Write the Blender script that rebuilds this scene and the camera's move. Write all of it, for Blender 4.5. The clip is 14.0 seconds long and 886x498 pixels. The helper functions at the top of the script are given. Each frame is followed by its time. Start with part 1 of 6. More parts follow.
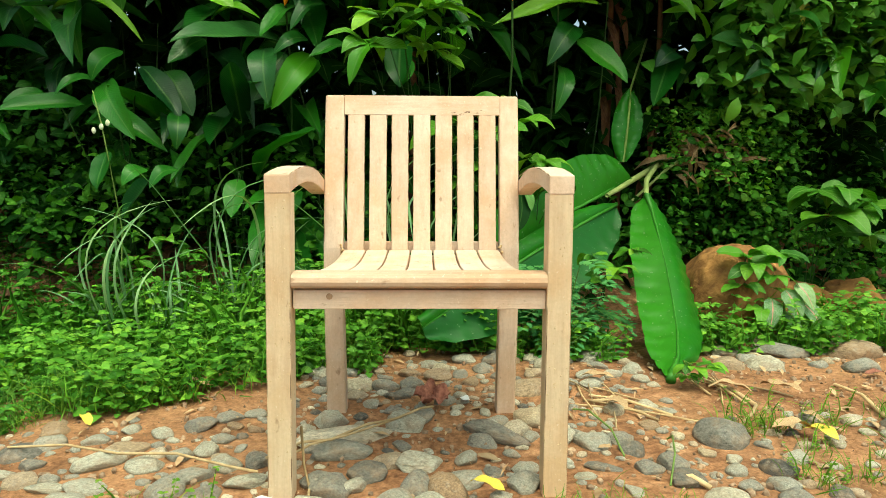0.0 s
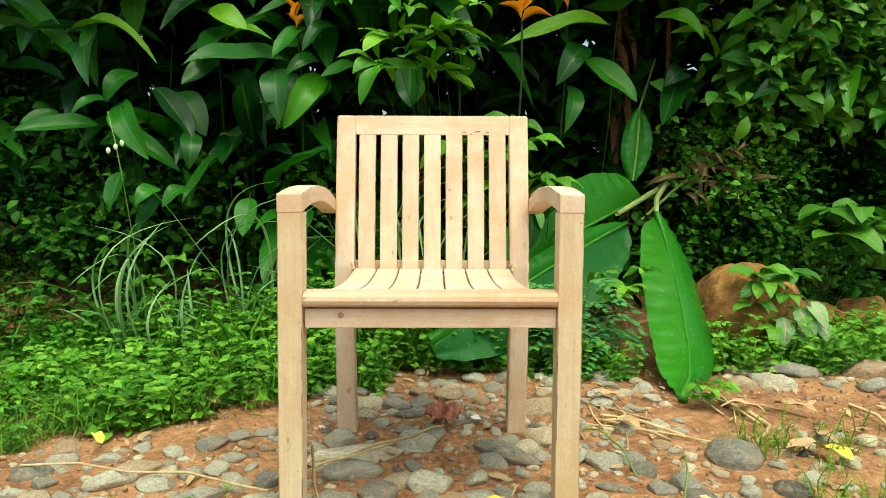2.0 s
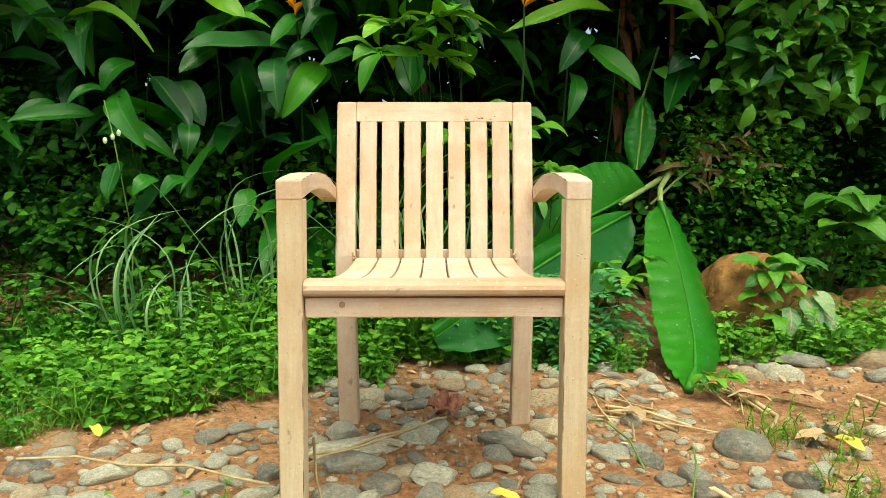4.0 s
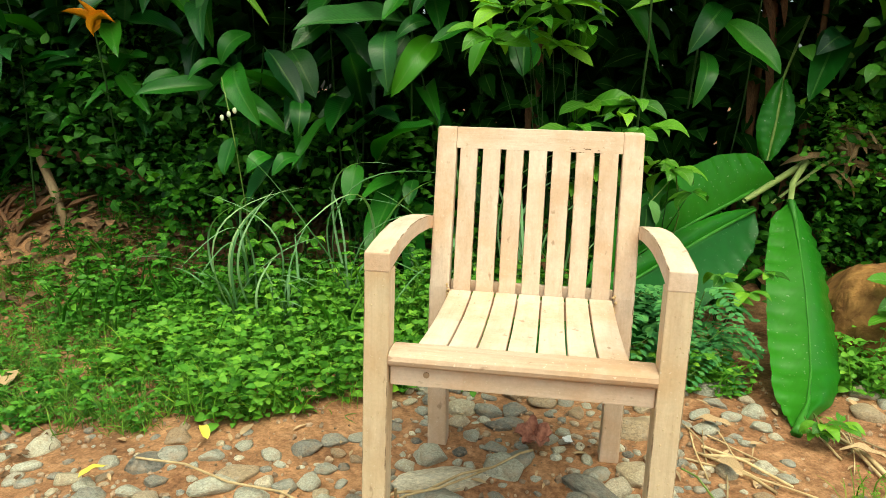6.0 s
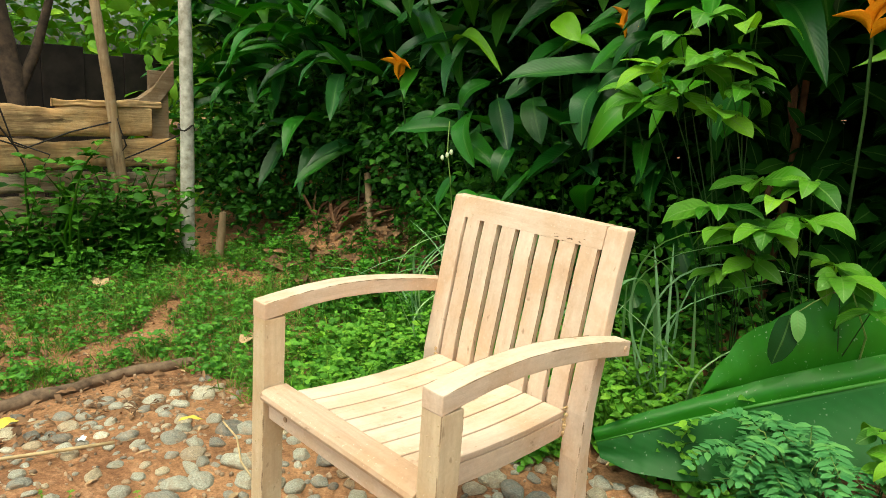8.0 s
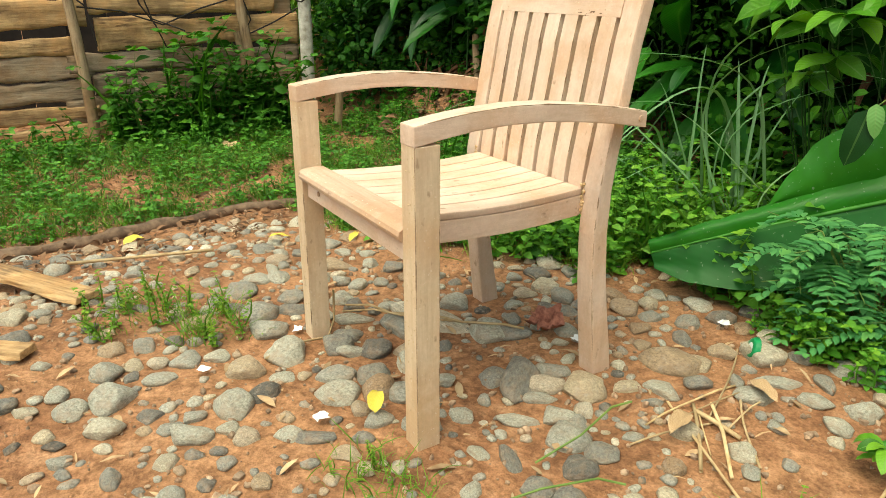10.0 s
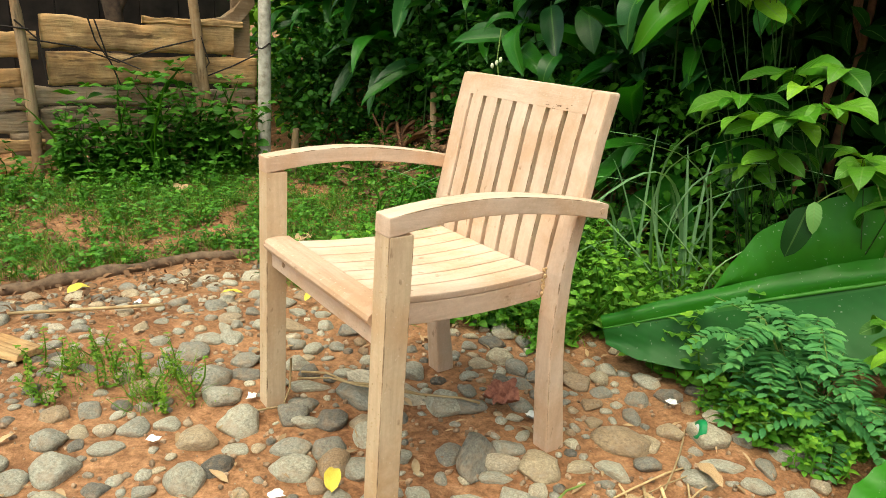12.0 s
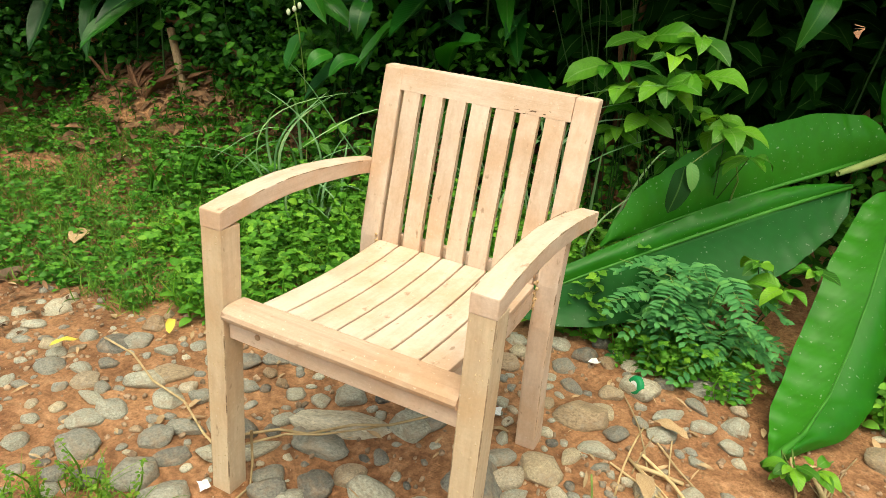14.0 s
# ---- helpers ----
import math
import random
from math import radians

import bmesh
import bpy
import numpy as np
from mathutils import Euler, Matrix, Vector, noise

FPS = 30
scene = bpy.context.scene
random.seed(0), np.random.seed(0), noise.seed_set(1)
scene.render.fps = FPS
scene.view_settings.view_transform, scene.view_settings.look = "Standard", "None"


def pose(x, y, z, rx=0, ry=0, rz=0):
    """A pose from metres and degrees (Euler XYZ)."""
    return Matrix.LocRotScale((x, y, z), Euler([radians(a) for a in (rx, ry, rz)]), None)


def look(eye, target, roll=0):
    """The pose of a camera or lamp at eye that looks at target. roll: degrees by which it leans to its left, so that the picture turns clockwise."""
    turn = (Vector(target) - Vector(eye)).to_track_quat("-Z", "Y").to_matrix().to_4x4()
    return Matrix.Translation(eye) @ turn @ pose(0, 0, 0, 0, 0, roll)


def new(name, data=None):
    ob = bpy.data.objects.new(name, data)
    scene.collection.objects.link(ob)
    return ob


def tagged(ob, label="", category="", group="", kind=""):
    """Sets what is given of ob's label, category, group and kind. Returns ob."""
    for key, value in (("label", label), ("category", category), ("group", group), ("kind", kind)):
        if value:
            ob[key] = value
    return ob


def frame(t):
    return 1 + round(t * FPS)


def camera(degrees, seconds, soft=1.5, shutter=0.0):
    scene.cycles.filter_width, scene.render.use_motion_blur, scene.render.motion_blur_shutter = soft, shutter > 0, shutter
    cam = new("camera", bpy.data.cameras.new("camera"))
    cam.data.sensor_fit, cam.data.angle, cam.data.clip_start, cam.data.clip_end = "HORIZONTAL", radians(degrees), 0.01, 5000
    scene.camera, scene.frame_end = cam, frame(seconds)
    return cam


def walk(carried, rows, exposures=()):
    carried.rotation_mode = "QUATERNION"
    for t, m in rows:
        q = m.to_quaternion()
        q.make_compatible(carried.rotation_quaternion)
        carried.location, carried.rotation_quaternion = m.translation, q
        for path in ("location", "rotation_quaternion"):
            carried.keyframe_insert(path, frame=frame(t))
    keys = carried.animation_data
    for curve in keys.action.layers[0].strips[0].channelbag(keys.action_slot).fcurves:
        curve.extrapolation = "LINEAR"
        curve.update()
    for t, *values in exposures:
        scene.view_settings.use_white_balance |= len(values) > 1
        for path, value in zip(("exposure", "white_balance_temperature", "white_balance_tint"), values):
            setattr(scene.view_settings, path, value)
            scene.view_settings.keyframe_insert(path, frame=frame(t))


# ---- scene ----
cam = camera(64.9, 14.0, soft=0.65)
PATH = [
    (0, (0.012, -1.307, 0.636), (0.06, 0.68, 0.414), 0.3),
    (0.5, (0.009, -1.309, 0.639), (0.066, 0.68, 0.436), 0.2),
    (1, (0.01, -1.315, 0.639), (0.049, 0.678, 0.471), 0.1),
    (1.5, (0.01, -1.315, 0.639), (0.039, 0.678, 0.476), 0),
    (2, (0.009, -1.313, 0.638), (0.03, 0.679, 0.468), 0.2),
    (2.5, (0.007, -1.307, 0.638), (0.026, 0.685, 0.459), 0.1),
    (5, (-0.011, -1.272, 0.619), (0.011, 0.719, 0.427), -0),
    (5.5, (-0.027, -1.252, 0.626), (-0.007, 0.736, 0.409), 1.3),
    (5.7, (-0.021, -1.216, 0.733), (-0.095, 0.765, 0.476), 1.3),
    (5.8, (-0.016, -1.221, 0.782), (-0.145, 0.755, 0.503), 1.7),
    (6, (0.037, -1.19, 0.916), (-0.26, 0.738, 0.474), 1.6),
    (6.2, (0.102, -1.197, 1.012), (-0.242, 0.716, 0.538), 1.8),
    (6.5, (0.312, -1.235, 1.073), (-0.184, 0.65, 0.623), 3.3),
    (7, (0.57, -1.163, 1.108), (-0.098, 0.655, 0.61), 2.2),
    (7.3, (0.69, -0.971, 1.067), (-0.1, 0.789, 0.546), 4.6),
    (7.5, (0.769, -0.877, 1.077), (-0.215, 0.76, 0.485), 2.7),
    (7.7, (0.821, -0.796, 1.096), (-0.333, 0.749, 0.564), 2.5),
    (8, (0.981, -0.702, 1.082), (-0.41, 0.665, 0.639), 4),
    (8.5, (1.104, -0.561, 0.981), (-0.421, 0.646, 0.513), 2.7),
    (8.7, (1.12, -0.555, 0.93), (-0.42, 0.624, 0.444), 3.1),
    (9, (1.178, -0.579, 0.876), (-0.381, 0.506, 0.25), 2),
    (9.2, (1.213, -0.569, 0.848), (-0.382, 0.398, 0.127), -0.4),
    (11.3, (1.28, -0.542, 0.867), (-0.302, 0.515, 0.249), 3),
    (11.5, (1.274, -0.548, 0.879), (-0.31, 0.526, 0.297), 3),
    (12, (1.233, -0.588, 0.933), (-0.298, 0.549, 0.33), 4.3),
    (12.5, (1.147, -0.668, 1.003), (-0.263, 0.57, 0.311), 3.5),
    (13, (1.028, -0.767, 1.05), (-0.235, 0.593, 0.304), 1.8),
    (13.5, (0.835, -0.789, 1.06), (-0.293, 0.724, 0.397), 2.8),
    (14, (0.591, -0.845, 1.09), (-0.192, 0.812, 0.29), 5.4),
]
walk(cam, [(t, look(eye, target, roll)) for t, eye, target, roll in PATH],
     exposures=((0.0, 0.81, 6850, -14), (5.0, 0.77, 6850, -13), (8.0, 0.68, 6850, -9), (11.5, 0.68, 6950, -3), (14.0, 0.64, 7000, -4)))

# ---- light ----
SUN_EL, SUN_AZ = radians(68), radians(158)
world = bpy.data.worlds.new("world")
scene.world = world
world.use_nodes = True
wn = world.node_tree.nodes
wl = world.node_tree.links
sky = wn.new("ShaderNodeTexSky")
sky.sky_type = "NISHITA"
sky.sun_disc = False
sky.sun_elevation, sky.sun_rotation = SUN_EL, SUN_AZ
sky.dust_density, sky.air_density, sky.ozone_density = 6.0, 1.0, 0.6
bgn = [n for n in wn if n.type == "BACKGROUND"][0]
bgn.inputs["Strength"].default_value = 0.15
wl.new(sky.outputs[0], bgn.inputs["Color"])

sun = new("sun", bpy.data.lights.new("sun", "SUN"))
sun.data.energy, sun.data.angle, sun.data.color = 1.35, radians(75), (1.0, 0.95, 0.84)
to_sun = Vector((math.sin(SUN_AZ) * math.cos(SUN_EL), math.cos(SUN_AZ) * math.cos(SUN_EL), math.sin(SUN_EL)))
sun.matrix_world = look(to_sun * 30, (0, 0, 0))

# ---- materials ----


def node(nt, kind, **inputs):
    n = nt.nodes.new(kind)
    for key, value in inputs.items():
        n.inputs[key.replace("_", " ")].default_value = value
    return n


def base_material(name, rough=0.6, spec=0.4):
    m = bpy.data.materials.new(name)
    m.use_nodes = True
    nt = m.node_tree
    b = [n for n in nt.nodes if n.type == "BSDF_PRINCIPLED"][0]
    b.inputs["Roughness"].default_value = rough
    b.inputs["Specular IOR Level"].default_value = spec
    return m, nt, b


def ramp(nt, fac, *stops):
    r = nt.nodes.new("ShaderNodeValToRGB")
    e = r.color_ramp.elements
    while len(e) < len(stops):
        e.new(0.5)
    for el, (p, c) in zip(e, stops):
        el.position, el.color = p, (*c, 1)
    nt.links.new(fac, r.inputs["Fac"])
    return r.outputs["Color"]


def mix(nt, fac, a, b, mode="MIX"):
    n = nt.nodes.new("ShaderNodeMix")
    n.data_type, n.blend_type = "RGBA", mode
    for sock, v in ((n.inputs[0], fac), (n.inputs[6], a), (n.inputs[7], b)):
        if isinstance(v, bpy.types.NodeSocket):
            nt.links.new(v, sock)
        elif isinstance(v, tuple):
            sock.default_value = (*v, 1)
        else:
            sock.default_value = v
    return n.outputs[2]


def maths(nt, op, a, b=0.0):
    n = nt.nodes.new("ShaderNodeMath")
    n.operation = op
    for sock, v in ((n.inputs[0], a), (n.inputs[1], b)):
        if isinstance(v, bpy.types.NodeSocket):
            nt.links.new(v, sock)
        else:
            sock.default_value = v
    return n.outputs[0]


def noise_tex(nt, scale, detail=4.0, rough=0.55, stretch=None, coords="Object"):
    tc = nt.nodes.new("ShaderNodeTexCoord")
    out = tc.outputs[coords]
    if stretch:
        mp = nt.nodes.new("ShaderNodeMapping")
        mp.inputs["Scale"].default_value = stretch
        nt.links.new(out, mp.inputs["Vector"])
        out = mp.outputs[0]
    n = node(nt, "ShaderNodeTexNoise", Scale=scale, Detail=detail, Roughness=rough)
    nt.links.new(out, n.inputs["Vector"])
    return n.outputs["Fac"]


def bump(nt, b, height, strength=0.3, distance=0.005):
    n = node(nt, "ShaderNodeBump", Strength=strength, Distance=distance)
    nt.links.new(height, n.inputs["Height"])
    nt.links.new(n.outputs[0], b.inputs["Normal"])


def wood(name, light, dark, stretch, rough=0.7, specks=True):
    """Sanded or weathered wood with its grain along the axis that stretch keeps short."""
    m, nt, b = base_material(name, rough, 0.25)
    grain = noise_tex(nt, 70, 7, 0.65, stretch)
    broad = noise_tex(nt, 9, 4, 0.55, stretch)
    stain = noise_tex(nt, 6, 4, 0.6)
    patch = noise_tex(nt, 16, 3, 0.6)
    rnd = nt.nodes.new("ShaderNodeObjectInfo").outputs["Random"]
    c = ramp(nt, broad, (0.32, dark), (0.6, light))
    c = mix(nt, 0.28 if specks else 0.6, c, ramp(nt, grain, (0.36, (dark[0] * 0.8, dark[1] * 0.75, dark[2] * 0.7)), (0.58, light)))
    c = mix(nt, ramp(nt, stain, (0.42, (0, 0, 0)), (0.64, (0.75, 0.75, 0.75))), c, (light[0] * 0.82, light[1] * 0.67, light[2] * 0.53))
    c = mix(nt, ramp(nt, patch, (0.55, (0, 0, 0)), (0.75, (0.45, 0.45, 0.45))), c, (min(light[0] * 1.1, 0.8), light[1] * 1.12, light[2] * 1.15))
    c = mix(nt, 1.0, c, ramp(nt, rnd, (0.0, (0.96, 0.955, 0.945)), (1.0, (1.03, 1.03, 1.035))), "MULTIPLY")
    dust = noise_tex(nt, 150, 4, 0.7)
    c = mix(nt, 1.0, c, ramp(nt, dust, (0.3, (0.93, 0.925, 0.915)), (0.7, (1.05, 1.05, 1.05))), "MULTIPLY")
    if specks:
        smudge = noise_tex(nt, 22, 5, 0.7, tuple(0.25 + 0.75 * q for q in stretch))
        c = mix(nt, ramp(nt, smudge, (0.5, (0, 0, 0)), (0.72, (0.5, 0.5, 0.5))), c, (0.47, 0.31, 0.2))
        sp = noise_tex(nt, 140, 2, 0.5)
        c = mix(nt, ramp(nt, sp, (0.68, (0, 0, 0)), (0.72, (0.6, 0.6, 0.6))), c, (0.72, 0.6, 0.45))
        pit = noise_tex(nt, 45, 3, 0.55, tuple(0.5 + 0.5 * q for q in stretch))
        c = mix(nt, ramp(nt, pit, (0.66, (0, 0, 0)), (0.74, (0.6, 0.6, 0.6))), c, (0.24, 0.13, 0.07))
    else:
        crack = noise_tex(nt, 13, 6, 0.62, tuple(min(1.0, 2.2 * q) for q in stretch))
        c = mix(nt, ramp(nt, crack, (0.6, (0, 0, 0)), (0.66, (0.75, 0.75, 0.75))), c, (0.045, 0.027, 0.016))
        rot = noise_tex(nt, 3.5, 4, 0.65)
        c = mix(nt, ramp(nt, rot, (0.48, (0, 0, 0)), (0.64, (0.7, 0.7, 0.7))), c, (0.17, 0.1, 0.05))
    nt.links.new(c, b.inputs["Base Color"])
    bump(nt, b, grain, 0.5 if specks else 0.6, 0.003 if specks else 0.01)
    return m


def leaf_material(name, a, c, joined=False, rough=0.38, vein=0.25, ribs=26.0, glow=0.22, spots=0.0, pale=(0.16, 0.3, 0.08), spec=0.22):
    """Leaf: two greens varied leaf by leaf, a paler midrib, side ribs, some light let through."""
    m, nt, b = base_material(name, rough, spec)
    if joined:
        rnd = nt.nodes.new("ShaderNodeNewGeometry").outputs["Random Per Island"]
    else:
        rnd = nt.nodes.new("ShaderNodeObjectInfo").outputs["Random"]
    col = ramp(nt, rnd, (0.0, a), (0.75, c), (1.0, (c[0] * 1.5, c[1] * 1.25, c[2] * 1.05)))
    mott = noise_tex(nt, 30, 3)
    col = mix(nt, ramp(nt, mott, (0.4, (0, 0, 0)), (0.75, (0.35, 0.35, 0.35))), col, (a[0] * 1.2, a[1] * 0.75, a[2] * 0.8))
    uv = nt.nodes.new("ShaderNodeUVMap")
    sep = nt.nodes.new("ShaderNodeSeparateXYZ")
    nt.links.new(uv.outputs[0], sep.inputs[0])
    off = maths(nt, "ABSOLUTE", maths(nt, "SUBTRACT", sep.outputs[0], 0.5))
    rib = maths(nt, "LESS_THAN", off, 0.035)
    col = mix(nt, maths(nt, "MULTIPLY", rib, vein * 2), col, pale)
    side = maths(nt, "SINE", maths(nt, "MULTIPLY", maths(nt, "SUBTRACT", sep.outputs[1], maths(nt, "MULTIPLY", off, 0.35)), ribs * 6.283))
    if spots:
        sp = noise_tex(nt, 90 if spots < 0.9 else 70, 2, 0.5)
        lo = 0.68 if spots < 0.9 else 0.56
        col = mix(nt, ramp(nt, sp, (lo, (0, 0, 0)), (lo + 0.05, (spots, spots, spots))), col, (0.45, 0.5, 0.4))
    nt.links.new(col, b.inputs["Base Color"])
    bump(nt, b, side, vein * 0.5, 0.003)
    tr = nt.nodes.new("ShaderNodeBsdfTranslucent")
    nt.links.new(mix(nt, 1.0, col, (1.0, 1.15, 0.4), "MULTIPLY"), tr.inputs["Color"])
    ms = nt.nodes.new("ShaderNodeMixShader")
    ms.inputs[0].default_value = glow
    out = [n for n in nt.nodes if n.type == "OUTPUT_MATERIAL"][0]
    nt.links.new(b.outputs[0], ms.inputs[1])
    nt.links.new(tr.outputs[0], ms.inputs[2])
    nt.links.new(ms.outputs[0], out.inputs["Surface"])
    return m


def plain(name, a, c, scale=20.0, rough=0.8, b_str=0.3, joined=None, dist=0.004):
    """Two colours mottled by noise, and varied piece by piece where joined is given."""
    m, nt, b = base_material(name, rough, 0.25)
    n = noise_tex(nt, scale, 5, 0.6)
    col = ramp(nt, n, (0.3, a), (0.7, c))
    if joined is not None:
        rnd = (nt.nodes.new("ShaderNodeNewGeometry").outputs["Random Per Island"] if joined
               else nt.nodes.new("ShaderNodeObjectInfo").outputs["Random"])
        col = mix(nt, 1.0, col, ramp(nt, rnd, (0.0, (0.6, 0.6, 0.6)), (1.0, (1.25, 1.2, 1.15))), "MULTIPLY")
    nt.links.new(col, b.inputs["Base Color"])
    bump(nt, b, n, b_str, dist)
    return m


def stone_material(name, joined):
    m, nt, b = base_material(name, 0.75, 0.3)
    rnd = (nt.nodes.new("ShaderNodeNewGeometry").outputs["Random Per Island"] if joined
           else nt.nodes.new("ShaderNodeObjectInfo").outputs["Random"])
    body = ramp(nt, rnd, (0.0, (0.1, 0.092, 0.08)), (0.15, (0.225, 0.213, 0.182)), (0.45, (0.33, 0.318, 0.265)),
                (0.7, (0.43, 0.412, 0.33)), (0.82, (0.46, 0.385, 0.265)), (0.91, (0.32, 0.215, 0.13)), (1.0, (0.6, 0.55, 0.43)))
    body.node.color_ramp.interpolation = "LINEAR"
    k = 1.0 if joined else 0.035
    fine = noise_tex(nt, 200 * k, 5, 0.75)
    broad = noise_tex(nt, 34 * k, 4, 0.65)
    pits = noise_tex(nt, 420 * k, 2, 0.5)
    col = mix(nt, 1.0, body, ramp(nt, fine, (0.3, (0.48, 0.48, 0.47)), (0.7, (1.5, 1.5, 1.45))), "MULTIPLY")
    col = mix(nt, ramp(nt, broad, (0.46, (0, 0, 0)), (0.66, (0.55, 0.55, 0.55))), col, (0.33, 0.22, 0.13))
    bloom = noise_tex(nt, 60 * k, 4, 0.7)
    col = mix(nt, ramp(nt, bloom, (0.52, (0, 0, 0)), (0.68, (0.3, 0.3, 0.3))), col, (0.46, 0.45, 0.39))
    col = mix(nt, ramp(nt, pits, (0.64, (0, 0, 0)), (0.72, (0.4, 0.4, 0.4))), col, (0.08, 0.07, 0.06))
    nt.links.new(col, b.inputs["Base Color"])
    bump(nt, b, maths(nt, "ADD", fine, maths(nt, "MULTIPLY", broad, 1.5)), 0.8, 0.004 if joined else 0.007)
    return m


def soil_material():
    m, nt, b = base_material("red_soil", 0.92, 0.12)
    big = noise_tex(nt, 1.6, 4, 0.6)
    mid = noise_tex(nt, 14, 5, 0.65)
    fine = noise_tex(nt, 130, 4, 0.7)
    col = ramp(nt, mid, (0.3, (0.17, 0.08, 0.04)), (0.52, (0.3, 0.15, 0.076)), (0.72, (0.42, 0.24, 0.133)))
    col = mix(nt, ramp(nt, big, (0.4, (0, 0, 0)), (0.7, (0.6, 0.6, 0.6))), col, (0.45, 0.25, 0.125))
    damp = noise_tex(nt, 4.5, 4, 0.65)
    col = mix(nt, ramp(nt, damp, (0.5, (0, 0, 0)), (0.66, (0.65, 0.65, 0.65))), col, (0.15, 0.072, 0.036))
    col = mix(nt, 1.0, col, ramp(nt, fine, (0.3, (0.72, 0.7, 0.68)), (0.7, (1.25, 1.25, 1.25))), "MULTIPLY")
    crumb = noise_tex(nt, 55, 3, 0.7)
    col = mix(nt, 1.0, col, ramp(nt, crumb, (0.35, (0.7, 0.68, 0.66)), (0.62, (1.2, 1.2, 1.2))), "MULTIPLY")
    nt.links.new(col, b.inputs["Base Color"])
    h = maths(nt, "ADD", maths(nt, "ADD", mid, maths(nt, "MULTIPLY", crumb, 0.7)), maths(nt, "MULTIPLY", fine, 0.45))
    bump(nt, b, h, 0.9, 0.009)
    return m


TEAK_A, TEAK_B = (0.73, 0.58, 0.462), (0.62, 0.468, 0.352)
teak_z = wood("sanded_teak_upright", TEAK_A, TEAK_B, (1, 1, 0.06))
leg_teak = wood("sanded_teak_leg", (0.7, 0.56, 0.39), (0.56, 0.43, 0.28), (1, 1, 0.06))
teak_y = wood("sanded_teak_deep", TEAK_A, TEAK_B, (1, 0.06, 1))
teak_x = wood("sanded_teak_across", TEAK_A, TEAK_B, (0.06, 1, 1))
nosing_teak = wood("sanded_teak_nosing", (0.62, 0.465, 0.345), (0.4, 0.265, 0.175), (0.06, 1, 1))
slab_mat = wood("sawn_slab", (0.64, 0.43, 0.21), (0.2, 0.115, 0.055), (1, 0.07, 1), 0.85, False)
grey_slab = wood("weathered_slab", (0.4, 0.31, 0.21), (0.12, 0.09, 0.06), (1, 0.07, 1), 0.9, False)
pole_mat = wood("peeled_pole", (0.42, 0.31, 0.19), (0.25, 0.17, 0.1), (1, 1, 0.08), 0.85, False)
post_mat = plain("lichen_post", (0.28, 0.25, 0.19), (0.66, 0.63, 0.55), 22, 0.9, 0.5)
bark_mat = plain("dark_bark", (0.03, 0.022, 0.017), (0.11, 0.075, 0.05), 18, 0.95, 0.8)
red_bark = plain("red_bark", (0.05, 0.022, 0.012), (0.2, 0.09, 0.045), 16, 0.95, 0.7)
# near black: the lean-to's deep shade is in the board colour
shed_mat = plain("shade_painted_boards", (0.012, 0.01, 0.009), (0.04, 0.032, 0.026), 6, 0.95, 0.3)
wire_mat = plain("old_wire", (0.015, 0.013, 0.012), (0.04, 0.03, 0.025), 40, 0.7)
soil = soil_material()
stone_mat = stone_material("river_stone", False)
stone_joined = stone_material("river_stone_mass", True)
boulder_mat = plain("ochre_boulder", (0.13, 0.056, 0.018), (0.43, 0.22, 0.07), 13, 0.9, 0.9, dist=0.03)
heli_mat = leaf_material("heliconia_leaf", (0.009, 0.068, 0.007), (0.036, 0.19, 0.015), False, 0.33, 0.14, spec=0.28)
heli_bright = leaf_material("heliconia_leaf_young", (0.06, 0.25, 0.01), (0.14, 0.37, 0.02), False, 0.33, 0.12, spec=0.3)
heli_blue = leaf_material("heliconia_leaf_old", (0.007, 0.045, 0.01), (0.026, 0.115, 0.024), False, 0.33, 0.14, spec=0.28)
# near-black green: the hedge's inner shade is painted into these leaves
deep_shade_mat = leaf_material("deep_foliage_shade", (0.005, 0.025, 0.003), (0.014, 0.06, 0.006), True, 0.7, 0.1, spec=0.02)
climb_mat = leaf_material("climber_leaf", (0.016, 0.08, 0.006), (0.055, 0.19, 0.014), True, 0.55, 0.1, spec=0.1)
# climber leaf again, darker: shade from hedge and trees put into its colour
climb_shade_mat = leaf_material("climber_leaf_painted_shade", (0.01, 0.055, 0.006), (0.036, 0.135, 0.013), True, 0.5, 0.1, spec=0.12)
creeper_mat = leaf_material("creeper_leaf", (0.035, 0.15, 0.01), (0.1, 0.29, 0.03), True, 0.42, 0.12, spec=0.25)
small_mat = leaf_material("small_foliage", (0.025, 0.11, 0.008), (0.07, 0.22, 0.016), True, 0.5, 0.1)
weed_mat = leaf_material("weed_leaf", (0.07, 0.24, 0.018), (0.155, 0.37, 0.038), True, 0.5, 0.15)
grass_mat = leaf_material("grass_blade", (0.08, 0.2, 0.015), (0.17, 0.31, 0.03), True, 0.55, 0.05)
lawn_mat = leaf_material("lawn_blade", (0.05, 0.14, 0.012), (0.12, 0.25, 0.028), True, 0.55, 0.05)
far_mat = leaf_material("far_foliage", (0.08, 0.26, 0.015), (0.2, 0.42, 0.03), True, 0.5, 0.1)
shrub_mat = leaf_material("shrub_leaf", (0.05, 0.2, 0.012), (0.15, 0.36, 0.03), False, 0.35, 0.3, 9)
shrub_deep = leaf_material("shrub_leaf_mature", (0.025, 0.11, 0.01), (0.075, 0.23, 0.02), False, 0.4, 0.3, 9)
lemon_mat = leaf_material("lemongrass_blade", (0.1, 0.25, 0.085), (0.22, 0.39, 0.19), False, 0.5, 0.1)
fern_mat = leaf_material("feathery_leaflet", (0.045, 0.2, 0.06), (0.11, 0.33, 0.1), True, 0.5, 0.1)
